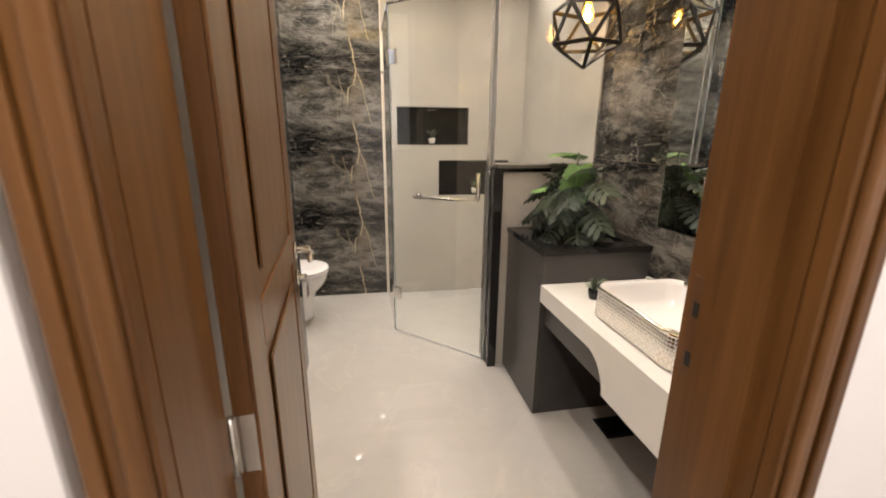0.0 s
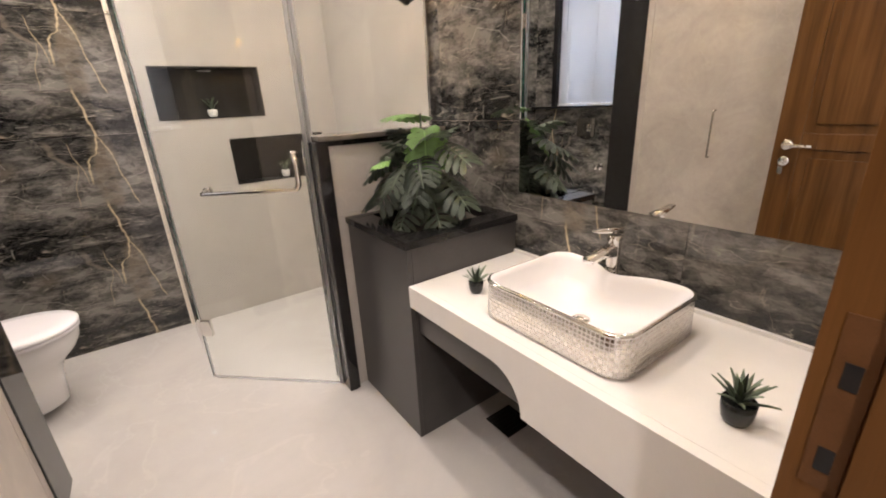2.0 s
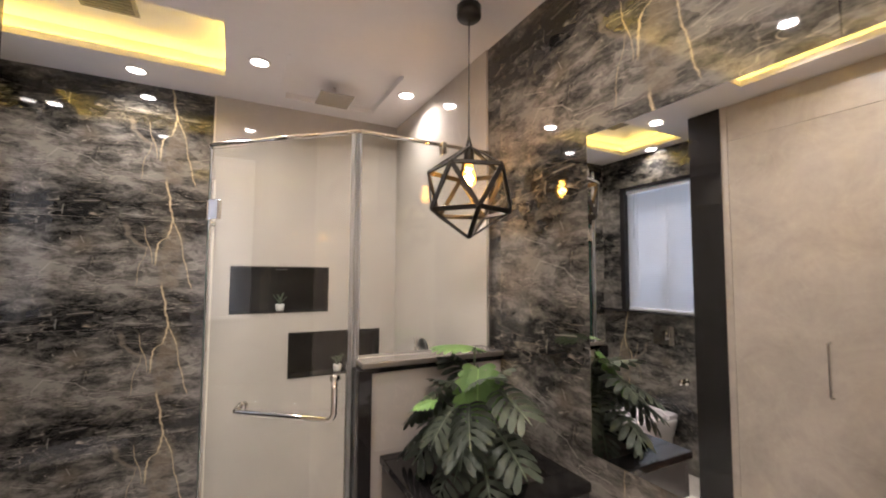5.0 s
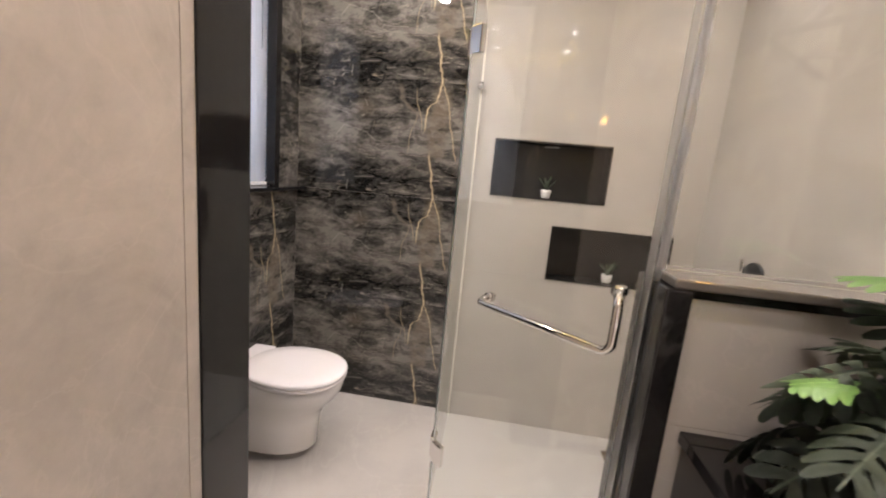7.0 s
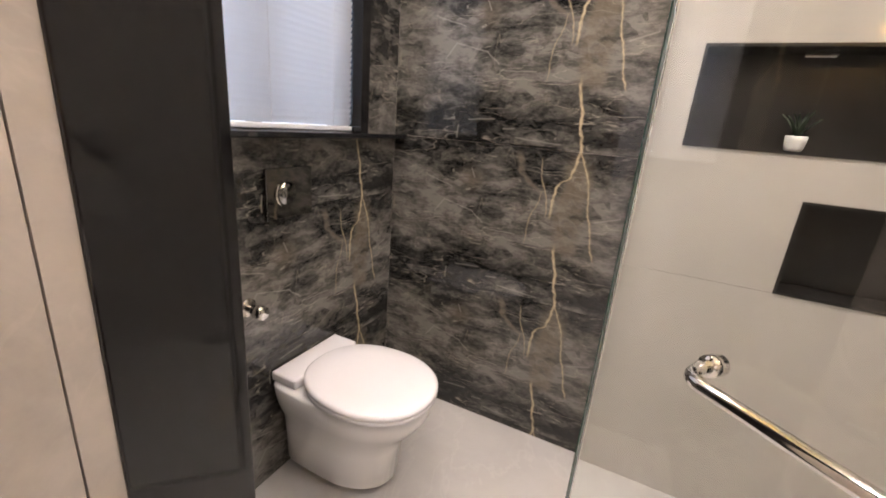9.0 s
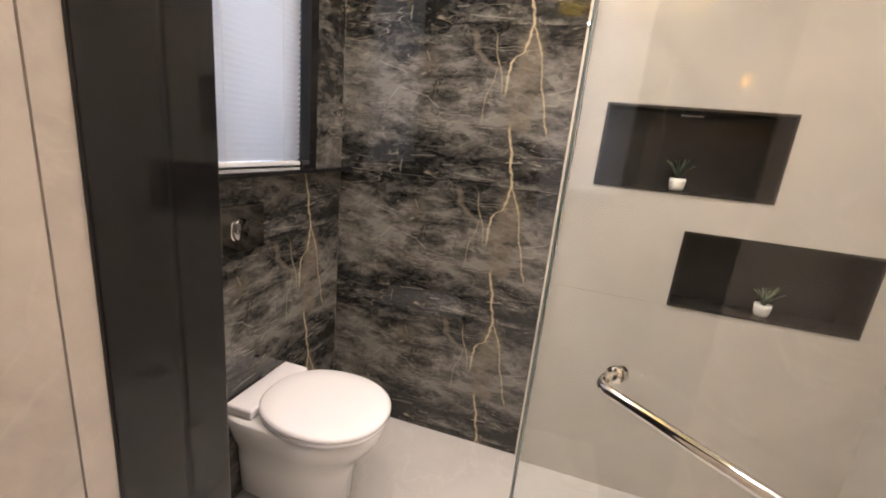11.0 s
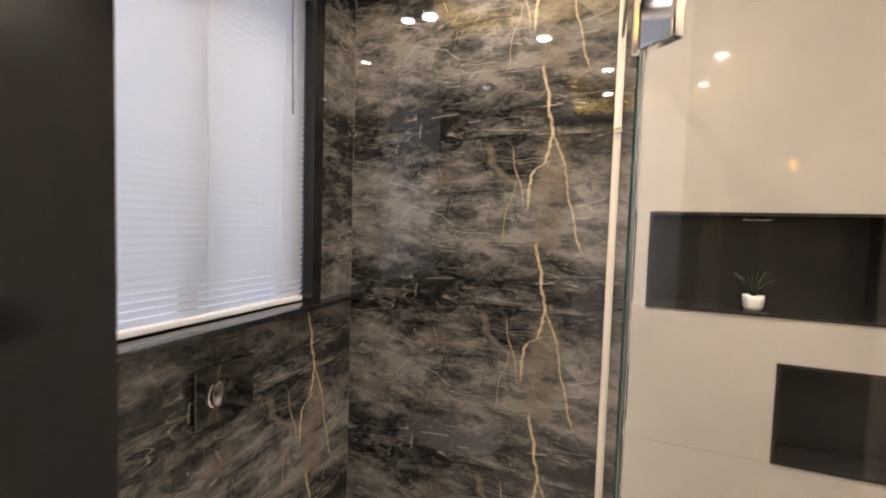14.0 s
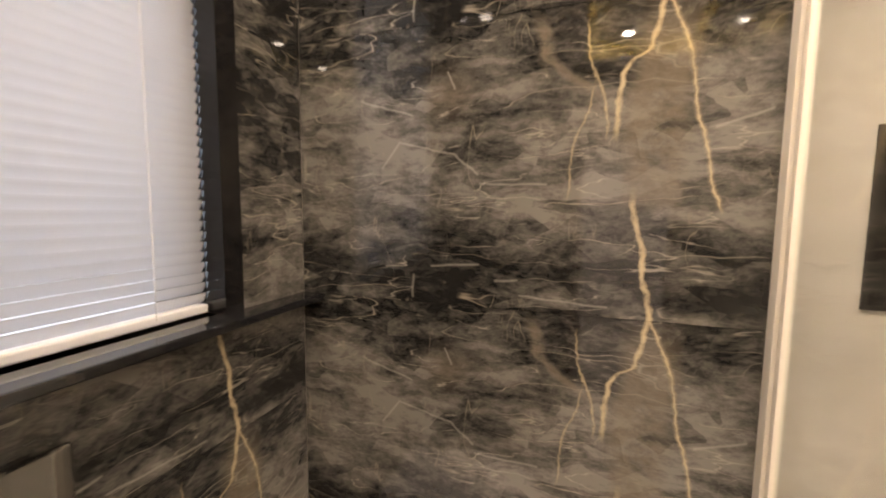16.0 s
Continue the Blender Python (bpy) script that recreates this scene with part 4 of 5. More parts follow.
# ---- pendant lamp ----
def pendant():
    c, rad = Vector((1.81, 2.565, 1.905)), 0.188
    lampthing = thing("pendant_lamp", pose(c.x, c.y, c.z), "black metal icosahedron cage pendant with a glowing filament bulb", "pendant lamp")
    phi = radians(26.565)
    turn = radians(0)
    verts = [Vector((0, 0, rad))]
    verts += [Vector((rad * math.cos(phi) * math.cos(turn + radians(72 * k)), rad * math.cos(phi) * math.sin(turn + radians(72 * k)), rad * math.sin(phi))) for k in range(5)]
    verts += [Vector((rad * math.cos(phi) * math.cos(turn + radians(72 * k + 36)), rad * math.cos(phi) * math.sin(turn + radians(72 * k + 36)), -rad * math.sin(phi))) for k in range(5)]
    verts += [Vector((0, 0, -rad))]
    edge = 1.06 * rad
    for i in range(12):
        for j in range(i):
            if (verts[i] - verts[j]).length < edge:
                a, b = verts[i], verts[j]
                d = (b - a).normalized()
                mid = ((a + b) / 2).normalized()
                side = d.cross(mid).normalized()
                w, t = 0.0095, 0.003
                ring = [side * w + mid * t, -side * w + mid * t, -side * w - mid * t, side * w - mid * t]
                part("cage_bar", loft([[p + q for q in ring] for p in (a, b)]), BLACK_METAL, lampthing)
    part("cord", tube([(0, 0, rad + 0.03), (0, 0, CEIL - c.z - 0.04)], 0.0028, 8), BLACK_PLASTIC, lampthing)
    part("canopy", lathe([(0.01, -0.055), (0.045, -0.052), (0.05, -0.045), (0.05, 0.0)], 28), BLACK_METAL, lampthing, "", True).location = (0, 0, CEIL - c.z)
    part("socket", lathe([(0.018, 0.115), (0.021, 0.12), (0.021, 0.16), (0.014, 0.19), (0.005, rad + 0.035)], 20), BLACK_METAL, lampthing, "", True)
    bulb = part("bulb", lathe([(0.0, 0.018), (0.012, 0.02), (0.024, 0.032), (0.029, 0.05), (0.026, 0.07), (0.017, 0.092), (0.013, 0.118)], 24, False, False), BULB_GLASS, lampthing, "amber glass filament bulb", True)
    bulb.visible_shadow = False
    pts = [(0.008 * math.cos(k * 1.9), 0.008 * math.sin(k * 1.9), 0.034 + 0.0055 * k) for k in range(12)]
    part("filament", tube(pts, 0.0035, 6), FILAMENT, bulb)


pendant()


# ---- planter and plant ----
def planter():
    x0, y0, y1, h = 1.505, 2.195, 2.698, 0.88
    box_t = thing("planter_box", pose(x0, y0, 0), "dark grey tiled planter box with a black granite rim", "planter", kind="")
    inv = box_t.matrix_world.inverted()

    def put(name, bm, material, label=""):
        bmesh.ops.transform(bm, matrix=inv, verts=bm.verts)
        return part(name, bm, material, box_t, label)

    put("side_panel", box(x0, y0 + 0.0, 0, x0 + 0.02, y1, h - 0.03, 0.002), GREY_PANEL)
    put("front_panel", box(x0 + 0.0205, y0, 0, RIGHT, y0 + 0.02, h - 0.03, 0.002), GREY_PANEL)
    put("back_panel", box(x0 + 0.0205, y1 - 0.02, 0, RIGHT, y1, h - 0.03), GREY_PANEL)
    w = 0.085
    for a in ((x0 - 0.01, y0 - 0.012, RIGHT, y0 + w), (x0 - 0.01, y1 - w * 0.6, RIGHT, y1), (x0 - 0.01, y0 + w + 0.0005, x0 + w + 0.02, y1 - w * 0.6 - 0.0005), (RIGHT - w, y0 + w + 0.0005, RIGHT, y1 - w * 0.6 - 0.0005)):
        put("rim_slab", box(a[0], a[1], h - 0.03, a[2], a[3], h, 0.003), GRANITE)
    put("inner_lining", box(x0 + w + 0.01, y0 + w - 0.01, h - 0.2, RIGHT - w + 0.01, y1 - w * 0.6 + 0.01, h - 0.185), GROUT)
    soil = bmesh.new()
    bmesh.ops.create_grid(soil, x_segments=16, y_segments=16, size=0.5)
    for v in soil.verts:
        v.co = Vector(((x0 + w + RIGHT - w) / 2 + v.co.x * (RIGHT - x0 - 2 * w + 0.04), (y0 + y1) / 2 + 0.02 + v.co.y * (y1 - y0 - 1.6 * w + 0.04), h - 0.026 + 0.02 * noise.noise(v.co * 6)))
    bmesh.ops.solidify(soil, geom=soil.faces[:], thickness=0.03)
    put("soil", soil, SOIL)


planter()


def leaf_mesh(length, lobes, core, droop):
    """A deeply lobed leaf: base at the origin, tip along +Y, drooping. core: share of the blade that is not cut."""
    bm = bmesh.new()

    def bent(x, y):
        q = max(0.0, y) / length
        return Vector((x, y, -droop * length * q * q + 0.30 * abs(x) - 1.6 * x * x / length))

    def strip(line, widths):
        rows = []
        for i, (q, w) in enumerate(zip(line, widths)):
            a, b = line[max(0, i - 1)], line[min(len(line) - 1, i + 1)]
            t = (Vector(b) - Vector(a)).normalized()
            nx, ny = -t.y, t.x
            rows.append([bm.verts.new(bent(q[0] + k * nx * w, q[1] + k * ny * w)) for k in (-1, 0, 1)])
        for r0, r1 in zip(rows, rows[1:]):
            for k in (0, 1):
                bm.faces.new((r0[k], r0[k + 1], r1[k + 1], r1[k]))

    mid = [(0, length * s / 10) for s in range(11)]
    strip(mid, [max(0.0012, core * length * math.sin(math.pi * min(1, 0.12 + 0.88 * s / 10)) ** 0.8) for s in range(11)])
    for side in (-1, 1):
        for i in range(lobes):
            s = (i + 0.2) / lobes * 0.88
            ang = radians(118 - 86 * s)
            env = math.sin(math.pi * (0.20 + 0.72 * s)) ** 0.7
            ln = 0.44 * length * env
            wv = Vector((side * math.sin(ang), math.cos(ang)))
            curl = Vector((0, 0.10 * ln))
            line = [Vector((0, s * length)) + wv * ln * f + curl * f * f for f in (0.0, 0.3, 0.6, 0.85, 1.0)]
            w = length * (0.42 if core < 0.15 else 0.54) / lobes * (0.75 + 0.5 * env)
            strip([tuple(q) for q in line], [w * 0.5, w * 0.66, w, w * 0.9, w * 0.35])
    bmesh.ops.solidify(bm, geom=bm.faces[:], thickness=0.0008)
    return bm


def big_plant():
    base = Vector((1.77, 2.44, 0.835))
    plant = thing("artificial_philodendron", pose(*base), "leafy green artificial philodendron growing from the planter box", "plant")
    part("stem", tube([(0, 0, -0.02), (0.006, 0.004, 0.08), (-0.004, 0.0, 0.17), (0.004, -0.004, 0.30)], [0.018, 0.016, 0.014, 0.008], 10), STEM_MAT, plant, "", True)
    rnd = random.Random(4)
    protos = {}
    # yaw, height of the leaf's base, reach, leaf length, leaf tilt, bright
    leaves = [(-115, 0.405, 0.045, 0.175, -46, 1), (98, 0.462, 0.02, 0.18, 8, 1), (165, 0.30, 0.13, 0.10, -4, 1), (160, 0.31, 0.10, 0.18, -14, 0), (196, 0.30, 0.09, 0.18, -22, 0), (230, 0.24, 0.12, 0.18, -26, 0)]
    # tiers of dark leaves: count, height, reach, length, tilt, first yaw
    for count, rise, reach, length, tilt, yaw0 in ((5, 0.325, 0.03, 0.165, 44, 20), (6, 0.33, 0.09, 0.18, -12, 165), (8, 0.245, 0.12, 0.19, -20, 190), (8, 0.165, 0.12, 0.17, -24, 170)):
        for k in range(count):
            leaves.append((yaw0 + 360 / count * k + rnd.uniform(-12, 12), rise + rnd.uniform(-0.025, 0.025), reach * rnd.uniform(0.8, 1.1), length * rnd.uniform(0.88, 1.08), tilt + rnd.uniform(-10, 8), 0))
    for i, (yaw, rise, reach, length, tilt, bright) in enumerate(leaves):
        a = radians(yaw)
        way = Vector((math.cos(a), math.sin(a), 0))
        if not bright and abs((math.degrees(a) + 180) % 360 - 180) < 70:
            reach, length = reach * 0.6, length * 0.85
        start = Vector((0, 0, max(0.02, rise - 0.18)))
        knee = way * reach * 0.45 + Vector((0, 0, rise + 0.01))
        tip = way * reach + Vector((0, 0, rise))
        part("stalk", tube([start, (start + knee) / 2 + way * 0.01 + Vector((0, 0, 0.01)), knee, tip], [0.005, 0.004, 0.0035, 0.003], 7), STEM_MAT, plant, "", True)
        key = (bright, i % 2)
        if key not in protos:
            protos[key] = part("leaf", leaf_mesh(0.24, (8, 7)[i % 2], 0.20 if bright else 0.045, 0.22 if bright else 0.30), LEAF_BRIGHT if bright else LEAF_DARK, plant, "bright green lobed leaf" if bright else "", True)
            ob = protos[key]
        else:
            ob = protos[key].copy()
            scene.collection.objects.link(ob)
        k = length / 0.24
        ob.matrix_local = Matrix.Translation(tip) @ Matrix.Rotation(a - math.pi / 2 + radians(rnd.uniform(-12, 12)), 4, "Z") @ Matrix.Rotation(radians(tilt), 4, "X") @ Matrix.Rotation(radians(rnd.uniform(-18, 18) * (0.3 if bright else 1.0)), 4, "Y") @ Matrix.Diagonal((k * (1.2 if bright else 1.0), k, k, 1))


big_plant()


# ---- vanity ----
def vanity():
    x0, y0, y1, top = 1.50, SOUTH + 0.004, 2.190, 0.710
    van = thing("vanity_counter", pose(x0, y0, top), "white stone vanity counter with a curved deep apron", "vanity counter")
    inv = van.matrix_world.inverted()

    def put(name, bm, material, label=""):
        bmesh.ops.transform(bm, matrix=inv, verts=bm.verts)
        return part(name, bm, material, van, label)

    put("countertop", box(x0 + 0.0305, y0, top - 0.04, RIGHT, y1, top), WHITE_STONE)
    put("upstand", box(RIGHT - 0.014, y0, top + 0.0005, RIGHT - 0.0005, y1, top + 0.012), WHITE_STONE)
    # apron: shallow next to the planter, falling in a quarter turn to its full depth
    thin, deep, ya, yb = top - 0.083, top - 0.212, 1.752, 1.628
    outline = [(y1, top), (y1, thin)]
    outline += [(ya - (ya - yb) * math.sin(radians(90 * i / 12)), thin + (deep - thin) * (1 - math.cos(radians(90 * i / 12)))) for i in range(13)]
    outline += [(y0, deep), (y0, top)]
    bm = bmesh.new()
    f0 = [bm.verts.new((x0, y, z)) for y, z in outline]
    f1 = [bm.verts.new((x0 + 0.03, y, z)) for y, z in outline]
    bm.faces.new(f0)
    bm.faces.new(f1[::-1])
    for i in range(len(outline)):
        j = (i + 1) % len(outline)
        bm.faces.new((f0[i], f1[i], f1[j], f0[j]))
    put("apron", bm, WHITE_STONE)
    put("under_panel", box(x0 + 0.032, y0 + 0.01, top - 0.205, x0 + 0.05, y1, top - 0.0415), GREY_PANEL, "dark grey panel under the counter")
    put("under_panel", box(x0 + 0.05, y0, top - 0.06, RIGHT, y1, top - 0.0415), GREY_PANEL)


vanity()


def rounded(x0, x1, y0, y1, r, z, n=10, dent=0.0, dent_y=1.615):
    pts = []
    for cx, cy, s in ((x1 - r, y1 - r, 0), (x0 + r, y1 - r, 90), (x0 + r, y0 + r, 180), (x1 - r, y0 + r, 270)):
        pts += [Vector((cx + r * math.cos(radians(s + 90 * i / n)), cy + r * math.sin(radians(s + 90 * i / n)), z)) for i in range(n + 1)]
    full = []
    for i, p in enumerate(pts):
        q = pts[(i + 1) % len(pts)]
        steps = 22 if i % (n + 1) == n else 1
        full += [p.lerp(q, k / steps) for k in range(steps)]
    for p in full:
        if dent and p.x > (x0 + x1) / 2:
            p.x -= dent * math.exp(-((p.y - dent_y) / 0.075) ** 2)
    return full


def basin():
    z0, z1 = 0.7105, 0.833
    b = thing("vessel_basin", pose(1.76, 1.64, z0), "white vessel basin with silver mosaic outside and chrome rim", "basin")
    inv = b.matrix_world.inverted()
    X0, X1, Y0, Y1, D = 1.562, 1.945, 1.385, 1.866, 0.06

    def ring(inset, z, r):
        return rounded(X0 + inset, X1 - inset, Y0 + inset, Y1 - inset, max(0.02, r - inset * 0.4), z, 10, D)

    def level(rings):
        return [[inv @ p for p in r] for r in rings]

    rings = level([ring(0.010, z0, 0.06), ring(0.001, z0 + 0.010, 0.06), ring(0.004, z1 - 0.012, 0.06)])
    outer = loft(rings, True, False)
    outer.verts.index_update()
    n = len(rings[0])
    run = [0.0]
    for i in range(n):
        run.append(run[-1] + (rings[1][(i + 1) % n] - rings[1][i]).length)
    uv = outer.loops.layers.uv.new("wrap")
    for f in outer.faces:
        ks = [l.vert.index % n for l in f.loops]
        for l, k in zip(f.loops, ks):
            l[uv].uv = (run[n] if k == 0 and n - 1 in ks and len(ks) == 4 else run[k], l.vert.co.z)
    part("outer_wall", outer, MOSAIC, b, "silver mosaic pattern", True)
    part("rim", loft(level([ring(0.004, z1 - 0.0118, 0.06), ring(0.0, z1 - 0.006, 0.06), ring(0.003, z1 - 0.001, 0.06), ring(0.008, z1, 0.06)]), False, False), CHROME, b, "chrome rim line", True)
    inner = [ring(0.008, z1, 0.06), ring(0.013, z1 - 0.002, 0.06), ring(0.018, z1 - 0.02, 0.06), ring(0.03, z1 - 0.075, 0.06), ring(0.055, z1 - 0.098, 0.06)]
    cx, cy = 1.745, 1.625
    last = inner[-1]
    for k, z in ((0.55, z1 - 0.107), (0.12, z1 - 0.110)):
        inner.append([Vector((cx + (p.x - cx) * k, cy + (p.y - cy) * k, z)) for p in last])
    part("bowl", loft(level(inner), False, True), CERAMIC, b, "glossy white glazed bowl", True)
    part("drain_plug", lathe([(0.027, 0.0), (0.027, 0.004), (0.022, 0.006), (0.014, 0.0045), (0.012, 0.009), (0.0, 0.010)], 28, True, False), CHROME, b, "chrome drain", True).location = (cx - 1.76, cy - 1.64, z1 - 0.1105 - z0)


basin()


def faucet():
    f = thing("basin_mixer", pose(1.935, 1.655, 0.7105), "tall chrome single-lever basin mixer beside the bowl", "mixer tap")
    part("body", lathe([(0.027, 0), (0.027, 0.005), (0.0215, 0.009), (0.0205, 0.20), (0.022, 0.215), (0.021, 0.222), (0.0, 0.223)], 28, True, False), CHROME, f, "", True)
    sp = loft([[Vector((x, s * w, z + h)) for s, h in ((-1, -1 * th), (1, -1 * th), (1, th), (-1, th))] for x, z, w, th in ((-0.005, 0.175, 0.018, 0.02), (-0.06, 0.178, 0.018, 0.013), (-0.135, 0.172, 0.018, 0.009))])
    bmesh.ops.bevel(sp, geom=sp.edges[:], offset=0.003, segments=2, affect="EDGES")
    part("spout", sp, CHROME, f, "", True)
    lv = loft([[Vector((x, s * w, z + h)) for s, h in ((-1, -th), (1, -th), (1, th), (-1, th))] for x, z, w, th in ((0.018, 0.236, 0.018, 0.012), (-0.03, 0.244, 0.017, 0.006), (-0.105, 0.256, 0.012, 0.004))])
    bmesh.ops.bevel(lv, geom=lv.edges[:], offset=0.002, segments=2, affect="EDGES")
    part("lever", lv, CHROME, f, "", True)


faucet()


def succulent(px, py, pz, pot, size, tall, label, count=18, spread=48):
    s = thing("succulent_pot", pose(px, py, pz), label, "potted plant", "small succulents")
    part("pot", lathe([(size * 0.36, 0), (size * 0.44, 0.01), (size * 0.5, size * 0.55), (size * 0.5, size * 0.8), (size * 0.44, size * 0.8), (size * 0.42, size * 0.72), (0.0, size * 0.72)], 20, True, False), pot, s, "", True)
    rnd = random.Random(int(px * 1000))
    blade = bmesh.new()
    L = tall
    rows = [[blade.verts.new((k * w, 0.004 * abs(k) - 0.02 * (t ** 2) * 0, t * L)) for k in (-1, 0, 1)] for t, w in ((0, size * 0.09), (0.35, size * 0.12), (0.75, size * 0.07), (1, 0.0006))]
    for v in blade.verts:
        v.co.y += 0.35 * (v.co.z ** 2) / L
    for a, b in zip(rows, rows[1:]):
        for k in (0, 1):
            blade.faces.new((a[k], a[k + 1], b[k + 1], b[k]))
    bmesh.ops.solidify(blade, geom=blade.faces[:], thickness=0.0025)
    proto = part("leaf", blade, LEAF_DARK, s, "", True)
    for i in range(count):
        ob = proto if i == 0 else proto.copy()
        if i:
            scene.collection.objects.link(ob)
        ringn = i // 6
        k = rnd.uniform(0.75, 1.05)
        ob.matrix_local = Matrix.Translation((0, 0, size * 0.70)) @ Matrix.Rotation(radians(60 * i + 22 * ringn + rnd.uniform(-8, 8)), 4, "Z") @ Matrix.Rotation(radians(-(spread - 19 * ringn) + rnd.uniform(-6, 6)), 4, "X") @ Matrix.Diagonal((k, k, k, 1))
    return s


succulent(1.655, 1.990, 0.7105, POT_BLACK, 0.052, 0.066, "small green succulent in a glossy black pot on the counter", 18, 40)
succulent(1.650, 1.190, 0.7105, POT_BLACK, 0.062, 0.068, "spiky green succulent in a glossy black pot on the counter", 20, 42)
for cx, cz in ((1.268, 1.326), (1.655, 0.898)):
    succulent(cx, BACK + 0.035, cz + 0.0005, POT_WHITE, 0.056, 0.082, "tiny succulent in a white pot inside the wall niche", 12, 20)
for n0, n1, nz0, nz1 in NICHES:
    spot = thing("niche_light", pose((n0 + n1) / 2 + 0.005, BACK + 0.075, nz1 - 0.011), "slim steel unlit light bar under the niche top", "niche light", "niche lights")
    part("bar", box(-0.04, -0.009, -0.007, 0.04, 0.009, 0.0, 0.003), STEEL, spot)
    part("lens", box(-0.036, -0.006, -0.0085, 0.036, 0.006, -0.0072), POT_WHITE, spot)

# ---- mirror ----
mirror = thing("wall_mirror", pose(RIGHT, 1.62, 1.5), "large frameless wall mirror above the vanity", "mirror")
part("mirror_glass", box(-0.006, -0.565, -0.522, -0.0005, 0.555, 0.555, 0.0008, 1), MIRROR, mirror)

# ---- toilet ----
def toilet():
    wc = thing("wall_hung_toilet", pose(LEFT, 3.492, 0), "white ceramic wall-hung toilet with a closed seat lid", "toilet")

    def egg(x_back, x_tip, half, z, n=40, square=0.35):
        pts = []
        cx = x_back + (x_tip - x_back) * 0.52
        for i in range(n):
            a = 2 * math.pi * i / n
            c, s = math.cos(a), math.sin(a)
            rx = x_tip - cx if c > 0 else cx - x_back
            p = 1.0 if c > 0 else 1 - square
            pts.append(Vector((cx + rx * math.copysign(abs(c) ** p, c), half * math.copysign(abs(s) ** (0.92 if c > 0 else max(0.3, 1 - square * 1.5)), s), z)))
        return pts

    body = loft([egg(0.001, 0.412, 0.128, 0.050, square=0.6), egg(0.001, 0.424, 0.138, 0.060, square=0.6), egg(0.001, 0.434, 0.146, 0.20, square=0.6), egg(0.001, 0.458, 0.154, 0.262, square=0.6), egg(0.001, 0.512, 0.176, 0.315, square=0.7), egg(0.001, 0.538, 0.186, 0.36, square=0.75), egg(0.001, 0.545, 0.188, 0.402, square=0.8), egg(0.004, 0.541, 0.184, 0.409, square=0.8)])
    part("bowl", body, CERAMIC, wc, "", True)
    part("seat", loft([egg(0.085, 0.548, 0.195, 0.4095, square=0.1), egg(0.080, 0.553, 0.200, 0.414, square=0.1), egg(0.080, 0.553, 0.200, 0.425, square=0.1), egg(0.085, 0.548, 0.196, 0.428, square=0.1)]), SEAT, wc, "", True)
    part("lid", loft([egg(0.080, 0.548, 0.196, 0.4285, square=0.1), egg(0.076, 0.555, 0.202, 0.433, square=0.1), egg(0.076, 0.554, 0.202, 0.446, square=0.1), egg(0.086, 0.542, 0.192, 0.4525, square=0.1), egg(0.16, 0.48, 0.13, 0.4555, square=0.1)]), SEAT, wc, "", True)
    part("hinge_block", box(0.004, -0.165, 0.4095, 0.118, 0.165, 0.446, 0.008, 3), SEAT, wc, "flat white hinge block behind the lid")


toilet()
plate = thing("flush_plate", pose(LEFT, 3.43, 1.066), "mirror-polished flush plate with a round chrome-edged button", "flush plate")
part("plate", box(0.0005, -0.098, -0.082, 0.012, 0.098, 0.082, 0.004), MIRROR_STEEL, plate)
crescent = tube(arc((0.0135, -0.02, 0), (0, 0.040, 0), (0, 0, 0.040), 120, 245, 14), [0.0008 + 0.0042 * math.sin(math.pi * i / 14) for i in range(15)], 8)
part("button_edge", crescent, CHROME, plate, "chrome crescent at the button's edge", True)
btn = lathe([(0.037, 0.0), (0.037, 0.004), (0.0, 0.0055)], 32, False, False)
bmesh.ops.transform(btn, matrix=pose(0.012, -0.015, 0, 0, 90, 0), verts=btn.verts)
part("button", btn, MIRROR_STEEL, plate, "", True)
valve = thing("angle_valve", pose(LEFT, 3.25, 0.72), "chrome angle valve on the marble wall", "valve")
part("flange", tube([(0.0005, 0, 0), (0.008, 0, 0)], 0.03, 24), CHROME, valve, "", True)
part("body", tube([(0.008, 0, 0), (0.055, 0, 0)], 0.014, 16), CHROME, valve, "", True)
part("knob", tube([(0.04, 0, 0), (0.075, 0, 0)], 0.022, 16), CHROME, valve, "", True)

# ---- pilaster and tall cabinet ----
pil = thing("pilaster", pose(PART, 2.79, 0), "polished black granite pilaster at the alcove corner", "pilaster", kind="structure")
part("face_slab", box(-0.018, -0.108, 0, 0.006, 0.10, CEIL, 0.003), GRANITE, pil)
part("return_slab", box(-0.45, 0.086, 0, -0.019, 0.10, CEIL), GRANITE, pil)
cab = thing("tall_cabinet", pose(PART, SOUTH, 0), "tall built-in cabinet with flush beige stone-look doors", "cabinet")
part("filler", box(-0.019, 1.590, 0, 0.0, 1.6315, CEIL), PANEL_MAT, cab)
for y0, y1, hy in ((0.62, 1.588, 1.12), (0.004, 0.62, 0.04)):
    d = part("door", box(-0.019, y0 + 0.0006, 0.06, 0.0, y1 - 0.0006, 2.4425, 0.001, 1), PANEL_MAT, cab)
    part("upper_panel", box(-0.019, y0 + 0.0015, 2.444, 0.0, y1 - 0.0015, CEIL - 0.004, 0.001, 1), PANEL_MAT, cab)
    part("handle", tube([(0.0, hy, 0.93), (0.028, hy, 0.932), (0.03, hy, 0.945), (0.03, hy, 1.205), (0.028, hy, 1.218), (0.0, hy, 1.22)], 0.0055, 10), STEEL, d, "slim steel bar handle", True)
part("plinth", box(-0.03, 0.004, 0.0, -0.006, 1.588, 0.058), GRANITE, cab)


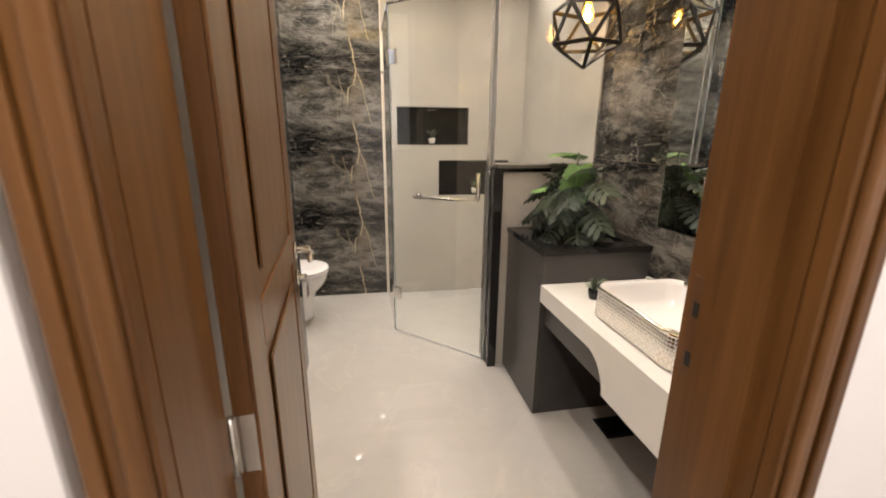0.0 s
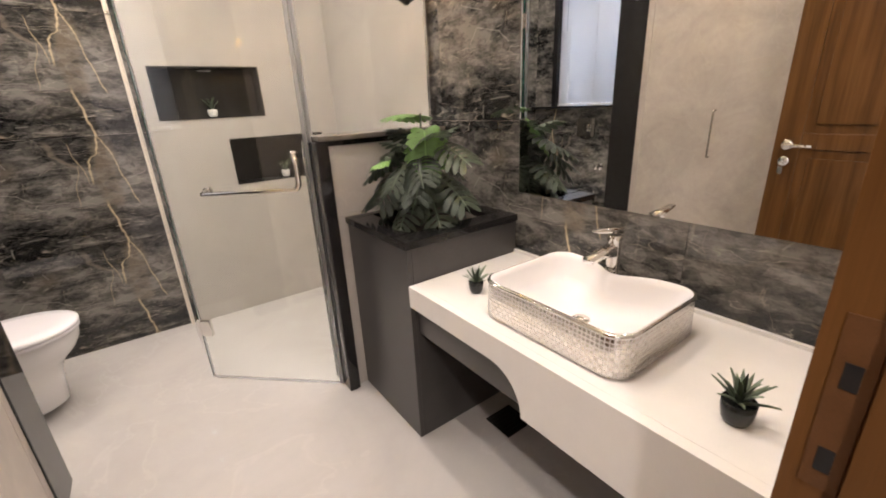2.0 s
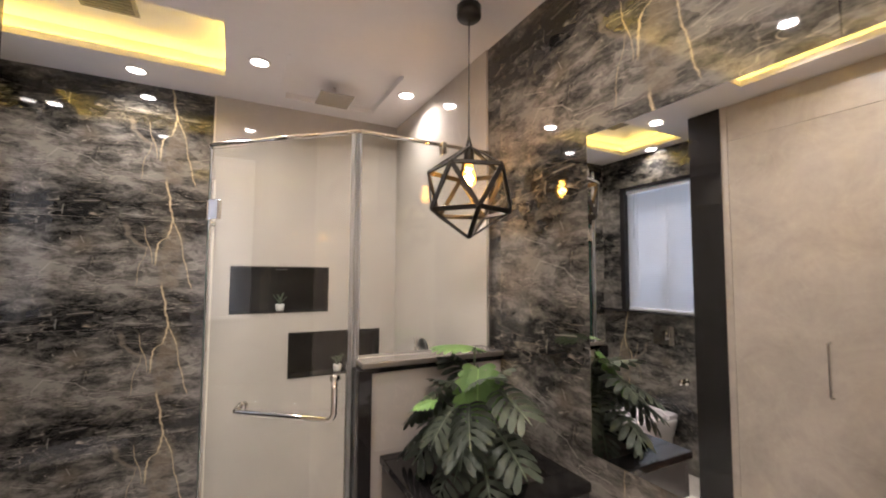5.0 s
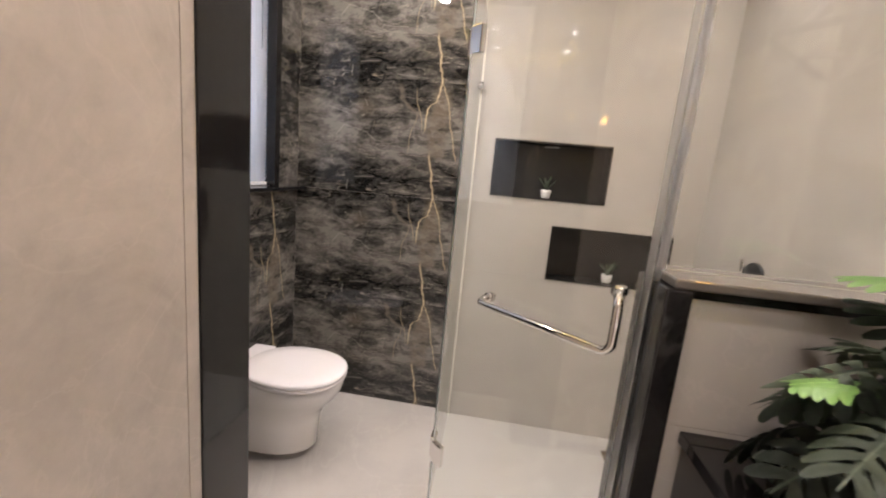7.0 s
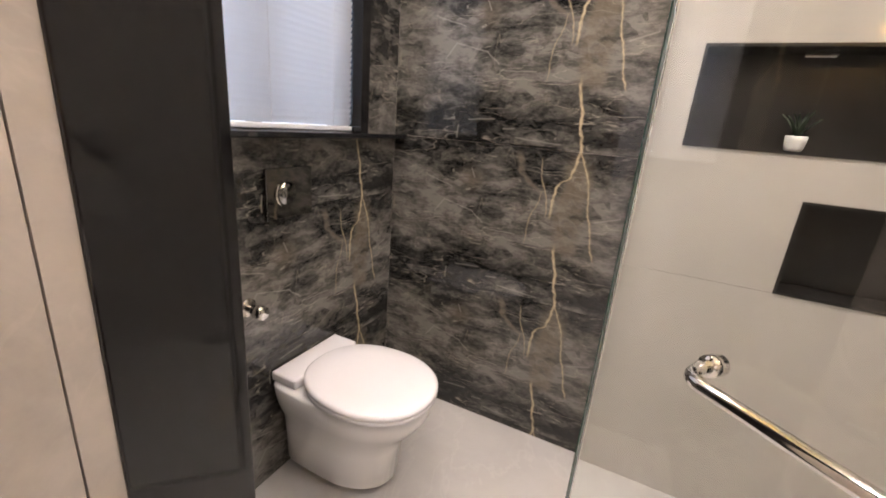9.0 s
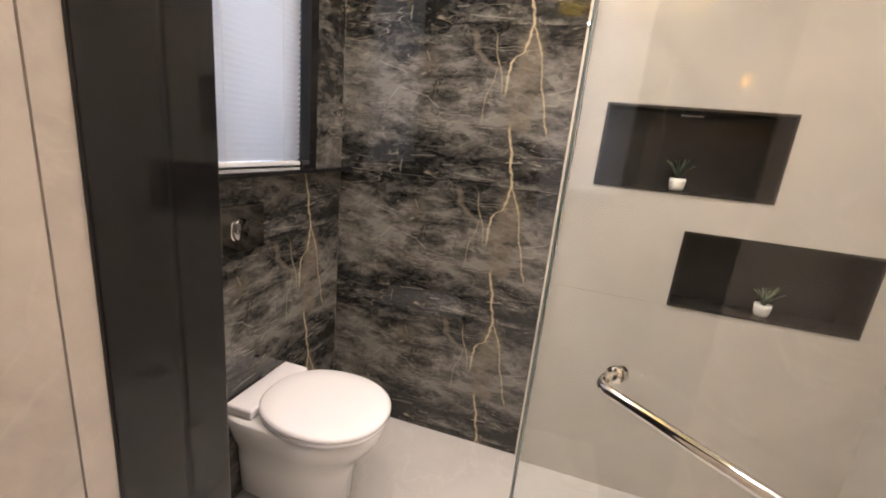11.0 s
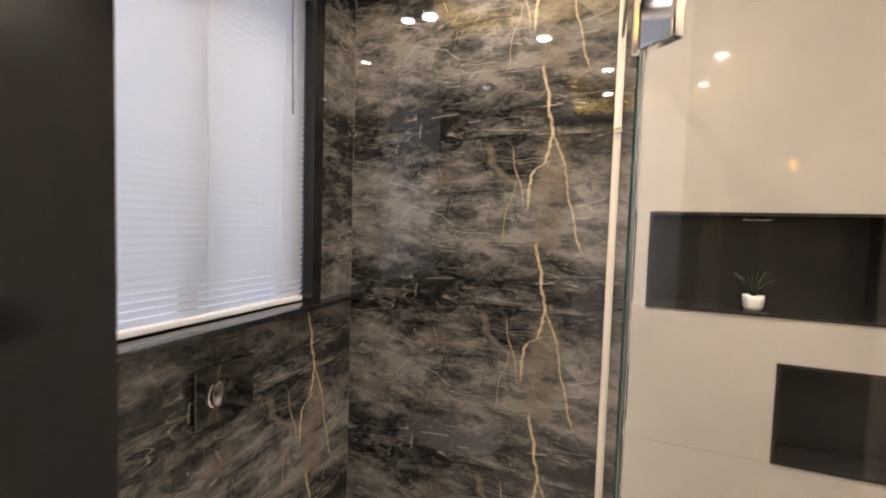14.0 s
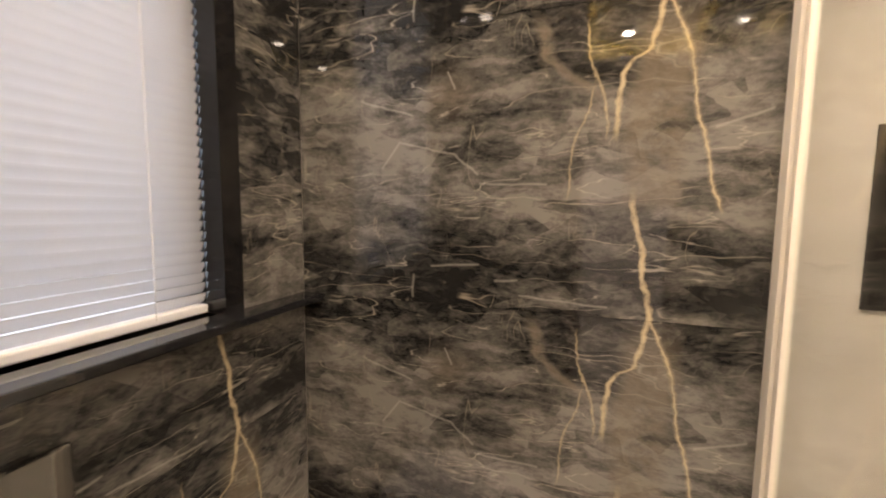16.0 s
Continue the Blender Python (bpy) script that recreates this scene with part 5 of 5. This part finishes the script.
# ---- doorway ----
def doorway():
    dx0, dx1, dz = 0.515, 1.25, 2.08
    fr = thing("door_frame", pose(dx0, HALL, 0), "stained wooden door frame with moulded casing", "door frame", kind="structure")
    inv = fr.matrix_world.inverted()

    def put(name, bm, material, label=""):
        bmesh.ops.transform(bm, matrix=inv, verts=bm.verts)
        return part(name, bm, material, fr, label)

    put("jamb", box(dx0 - 0.02, HALL, 0, dx0, SOUTH - 0.045, dz + 0.02), WOOD)
    put("jamb", box(dx1, HALL, 0, dx1 + 0.015, SOUTH, dz + 0.02), WOOD)
    put("head", box(dx0, HALL, dz, dx1, SOUTH, dz + 0.02), WOOD)
    put("stop", box(dx1 - 0.012, HALL + 0.03, 0, dx1 - 0.0002, SOUTH - 0.045, dz), WOOD)
    for s, e in ((dx0, -1), (dx1, 1)):
        put("casing", box(min(s, s + e * 0.062), HALL - 0.028, 0, max(s, s + e * 0.062), HALL - 0.0005, dz + 0.085, 0.004), WOOD)
        put("casing_bead", box(min(s + e * 0.004, s + e * 0.026), HALL - 0.040, 0, max(s + e * 0.004, s + e * 0.026), HALL - 0.0285, dz + 0.03, 0.005, 3), WOOD)
        put("casing_bead", box(min(s + e * 0.044, s + e * 0.062), HALL - 0.036, 0, max(s + e * 0.044, s + e * 0.062), HALL - 0.0285, dz + 0.085, 0.003), WOOD)
    put("casing", box(dx0 + 0.0005, HALL - 0.028, dz, dx1 - 0.0005, HALL - 0.0005, dz + 0.085, 0.004), WOOD)
    put("strike_plate", box(dx1 - 0.0015, SOUTH - 0.042, 0.98, dx1 + 0.0002, SOUTH - 0.014, 1.16), STRIKE)
    for z in (1.0, 1.09):
        put("latch_hole", box(dx1 - 0.0022, SOUTH - 0.034, z, dx1 - 0.001, SOUTH - 0.022, z + 0.026), BLACK_PLASTIC)

    w, h, t = 0.74, 2.07, 0.035
    m = Matrix.Translation((0.512, SOUTH - 0.012, 0.008)) @ Matrix.Rotation(radians(94.5), 4, "Z")
    leaf = thing("door_1", m, "open stained wooden panel door with a chrome lever handle", "door", kind="structure")
    part("core", box(0.0, -t + 0.006, 0, w, -0.006, h), WOOD, leaf)
    # stiles, rails and raised panels on both faces
    for y0, y1 in ((-t, -t + 0.0061), (-0.0061, 0.0)):
        part("stile", box(0, y0, 0, 0.115, y1, h, 0.0015, 1), WOOD, leaf)
        part("stile", box(w - 0.115, y0, 0, w, y1, h, 0.0015, 1), WOOD, leaf)
        for z0, z1 in ((0, 0.2), (1.02, 1.10), (h - 0.12, h)):
            part("rail", box(0.1155, y0, z0, w - 0.1155, y1, z1, 0.0015, 1), WOOD, leaf)
        for z0, z1 in ((0.2, 1.02), (1.10, h - 0.12)):
            out = -1 if y0 < -0.02 else 1
            mid = (y0 + y1) / 2
            part("panel", box(0.16, min(mid, mid + out * 0.004), z0 + 0.045, w - 0.16, max(mid, mid + out * 0.004), z1 - 0.045, 0.003), WOOD, leaf)
    for side in (-1, 1):
        yb = 0.0 if side > 0 else -t
        hz, hx = 1.04, w - 0.06
        hd = part("lever_handle", tube([(hx, yb, hz), (hx, yb + side * 0.045, hz), (hx - 0.012, yb + side * 0.052, hz), (hx - 0.12, yb + side * 0.052, hz)], [0.011, 0.011, 0.0095, 0.0075], 14), CHROME, leaf, "chrome lever handle", True)
        part("rose", tube([(hx, yb, hz), (hx, yb + side * 0.009, hz)], 0.026, 24), CHROME, hd, "", True)
        part("key_rose", tube([(hx, yb, hz - 0.085), (hx, yb + side * 0.009, hz - 0.085)], 0.024, 24), CHROME, hd, "", True)
    part("thumb_turn", tube([(w - 0.06, -t - 0.009, 0.955), (w - 0.06, -t - 0.03, 0.955)], 0.009, 12), CHROME, leaf, "", True)
    part("latch_face", box(w - 0.0005, -t + 0.006, 0.93, w + 0.0012, -0.006, 1.11), STEEL, leaf)
    for hz in (0.22, 0.92, 1.75):
        hg = part("hinge", tube([(-0.004, 0.004, hz - 0.05), (-0.004, 0.004, hz + 0.05)], 0.007, 12), STEEL, leaf, "steel butt hinge", True)
        part("hinge_plate", box(-0.0014, -0.030, hz - 0.05, 0.0003, -0.001, hz + 0.05), STEEL, hg)
    key = thing("door_keys", m @ pose(w - 0.06, -t - 0.03, 0.94), "small bunch of steel keys hanging in the lock", "keys")
    part("key", box(-0.011, -0.003, -0.045, 0.011, -0.001, -0.012, 0.001, 1), STEEL, key)
    part("key", box(-0.010, 0.001, -0.052, 0.009, 0.003, -0.016, 0.001, 1), STEEL, key)
    part("ring", tube(arc((0, 0, -0.004), (0.011, 0, 0), (0, 0, 0.011), 0, 360, 20), 0.0012, 6), STEEL, key, "", True)


doorway()

# ---- small floor things ----
fd = thing("floor_trap", pose(1.86, 2.03, 0.001), "square black drain grate on the floor under the vanity", "drain")
part("frame", holed_flat(0.07, 0.055, 0.005), BLACK_METAL, fd)
for k in range(5):
    part("bar", box(-0.053, -0.045 + k * 0.02, 0.001, 0.053, -0.035 + k * 0.02, 0.004), BLACK_METAL, fd)
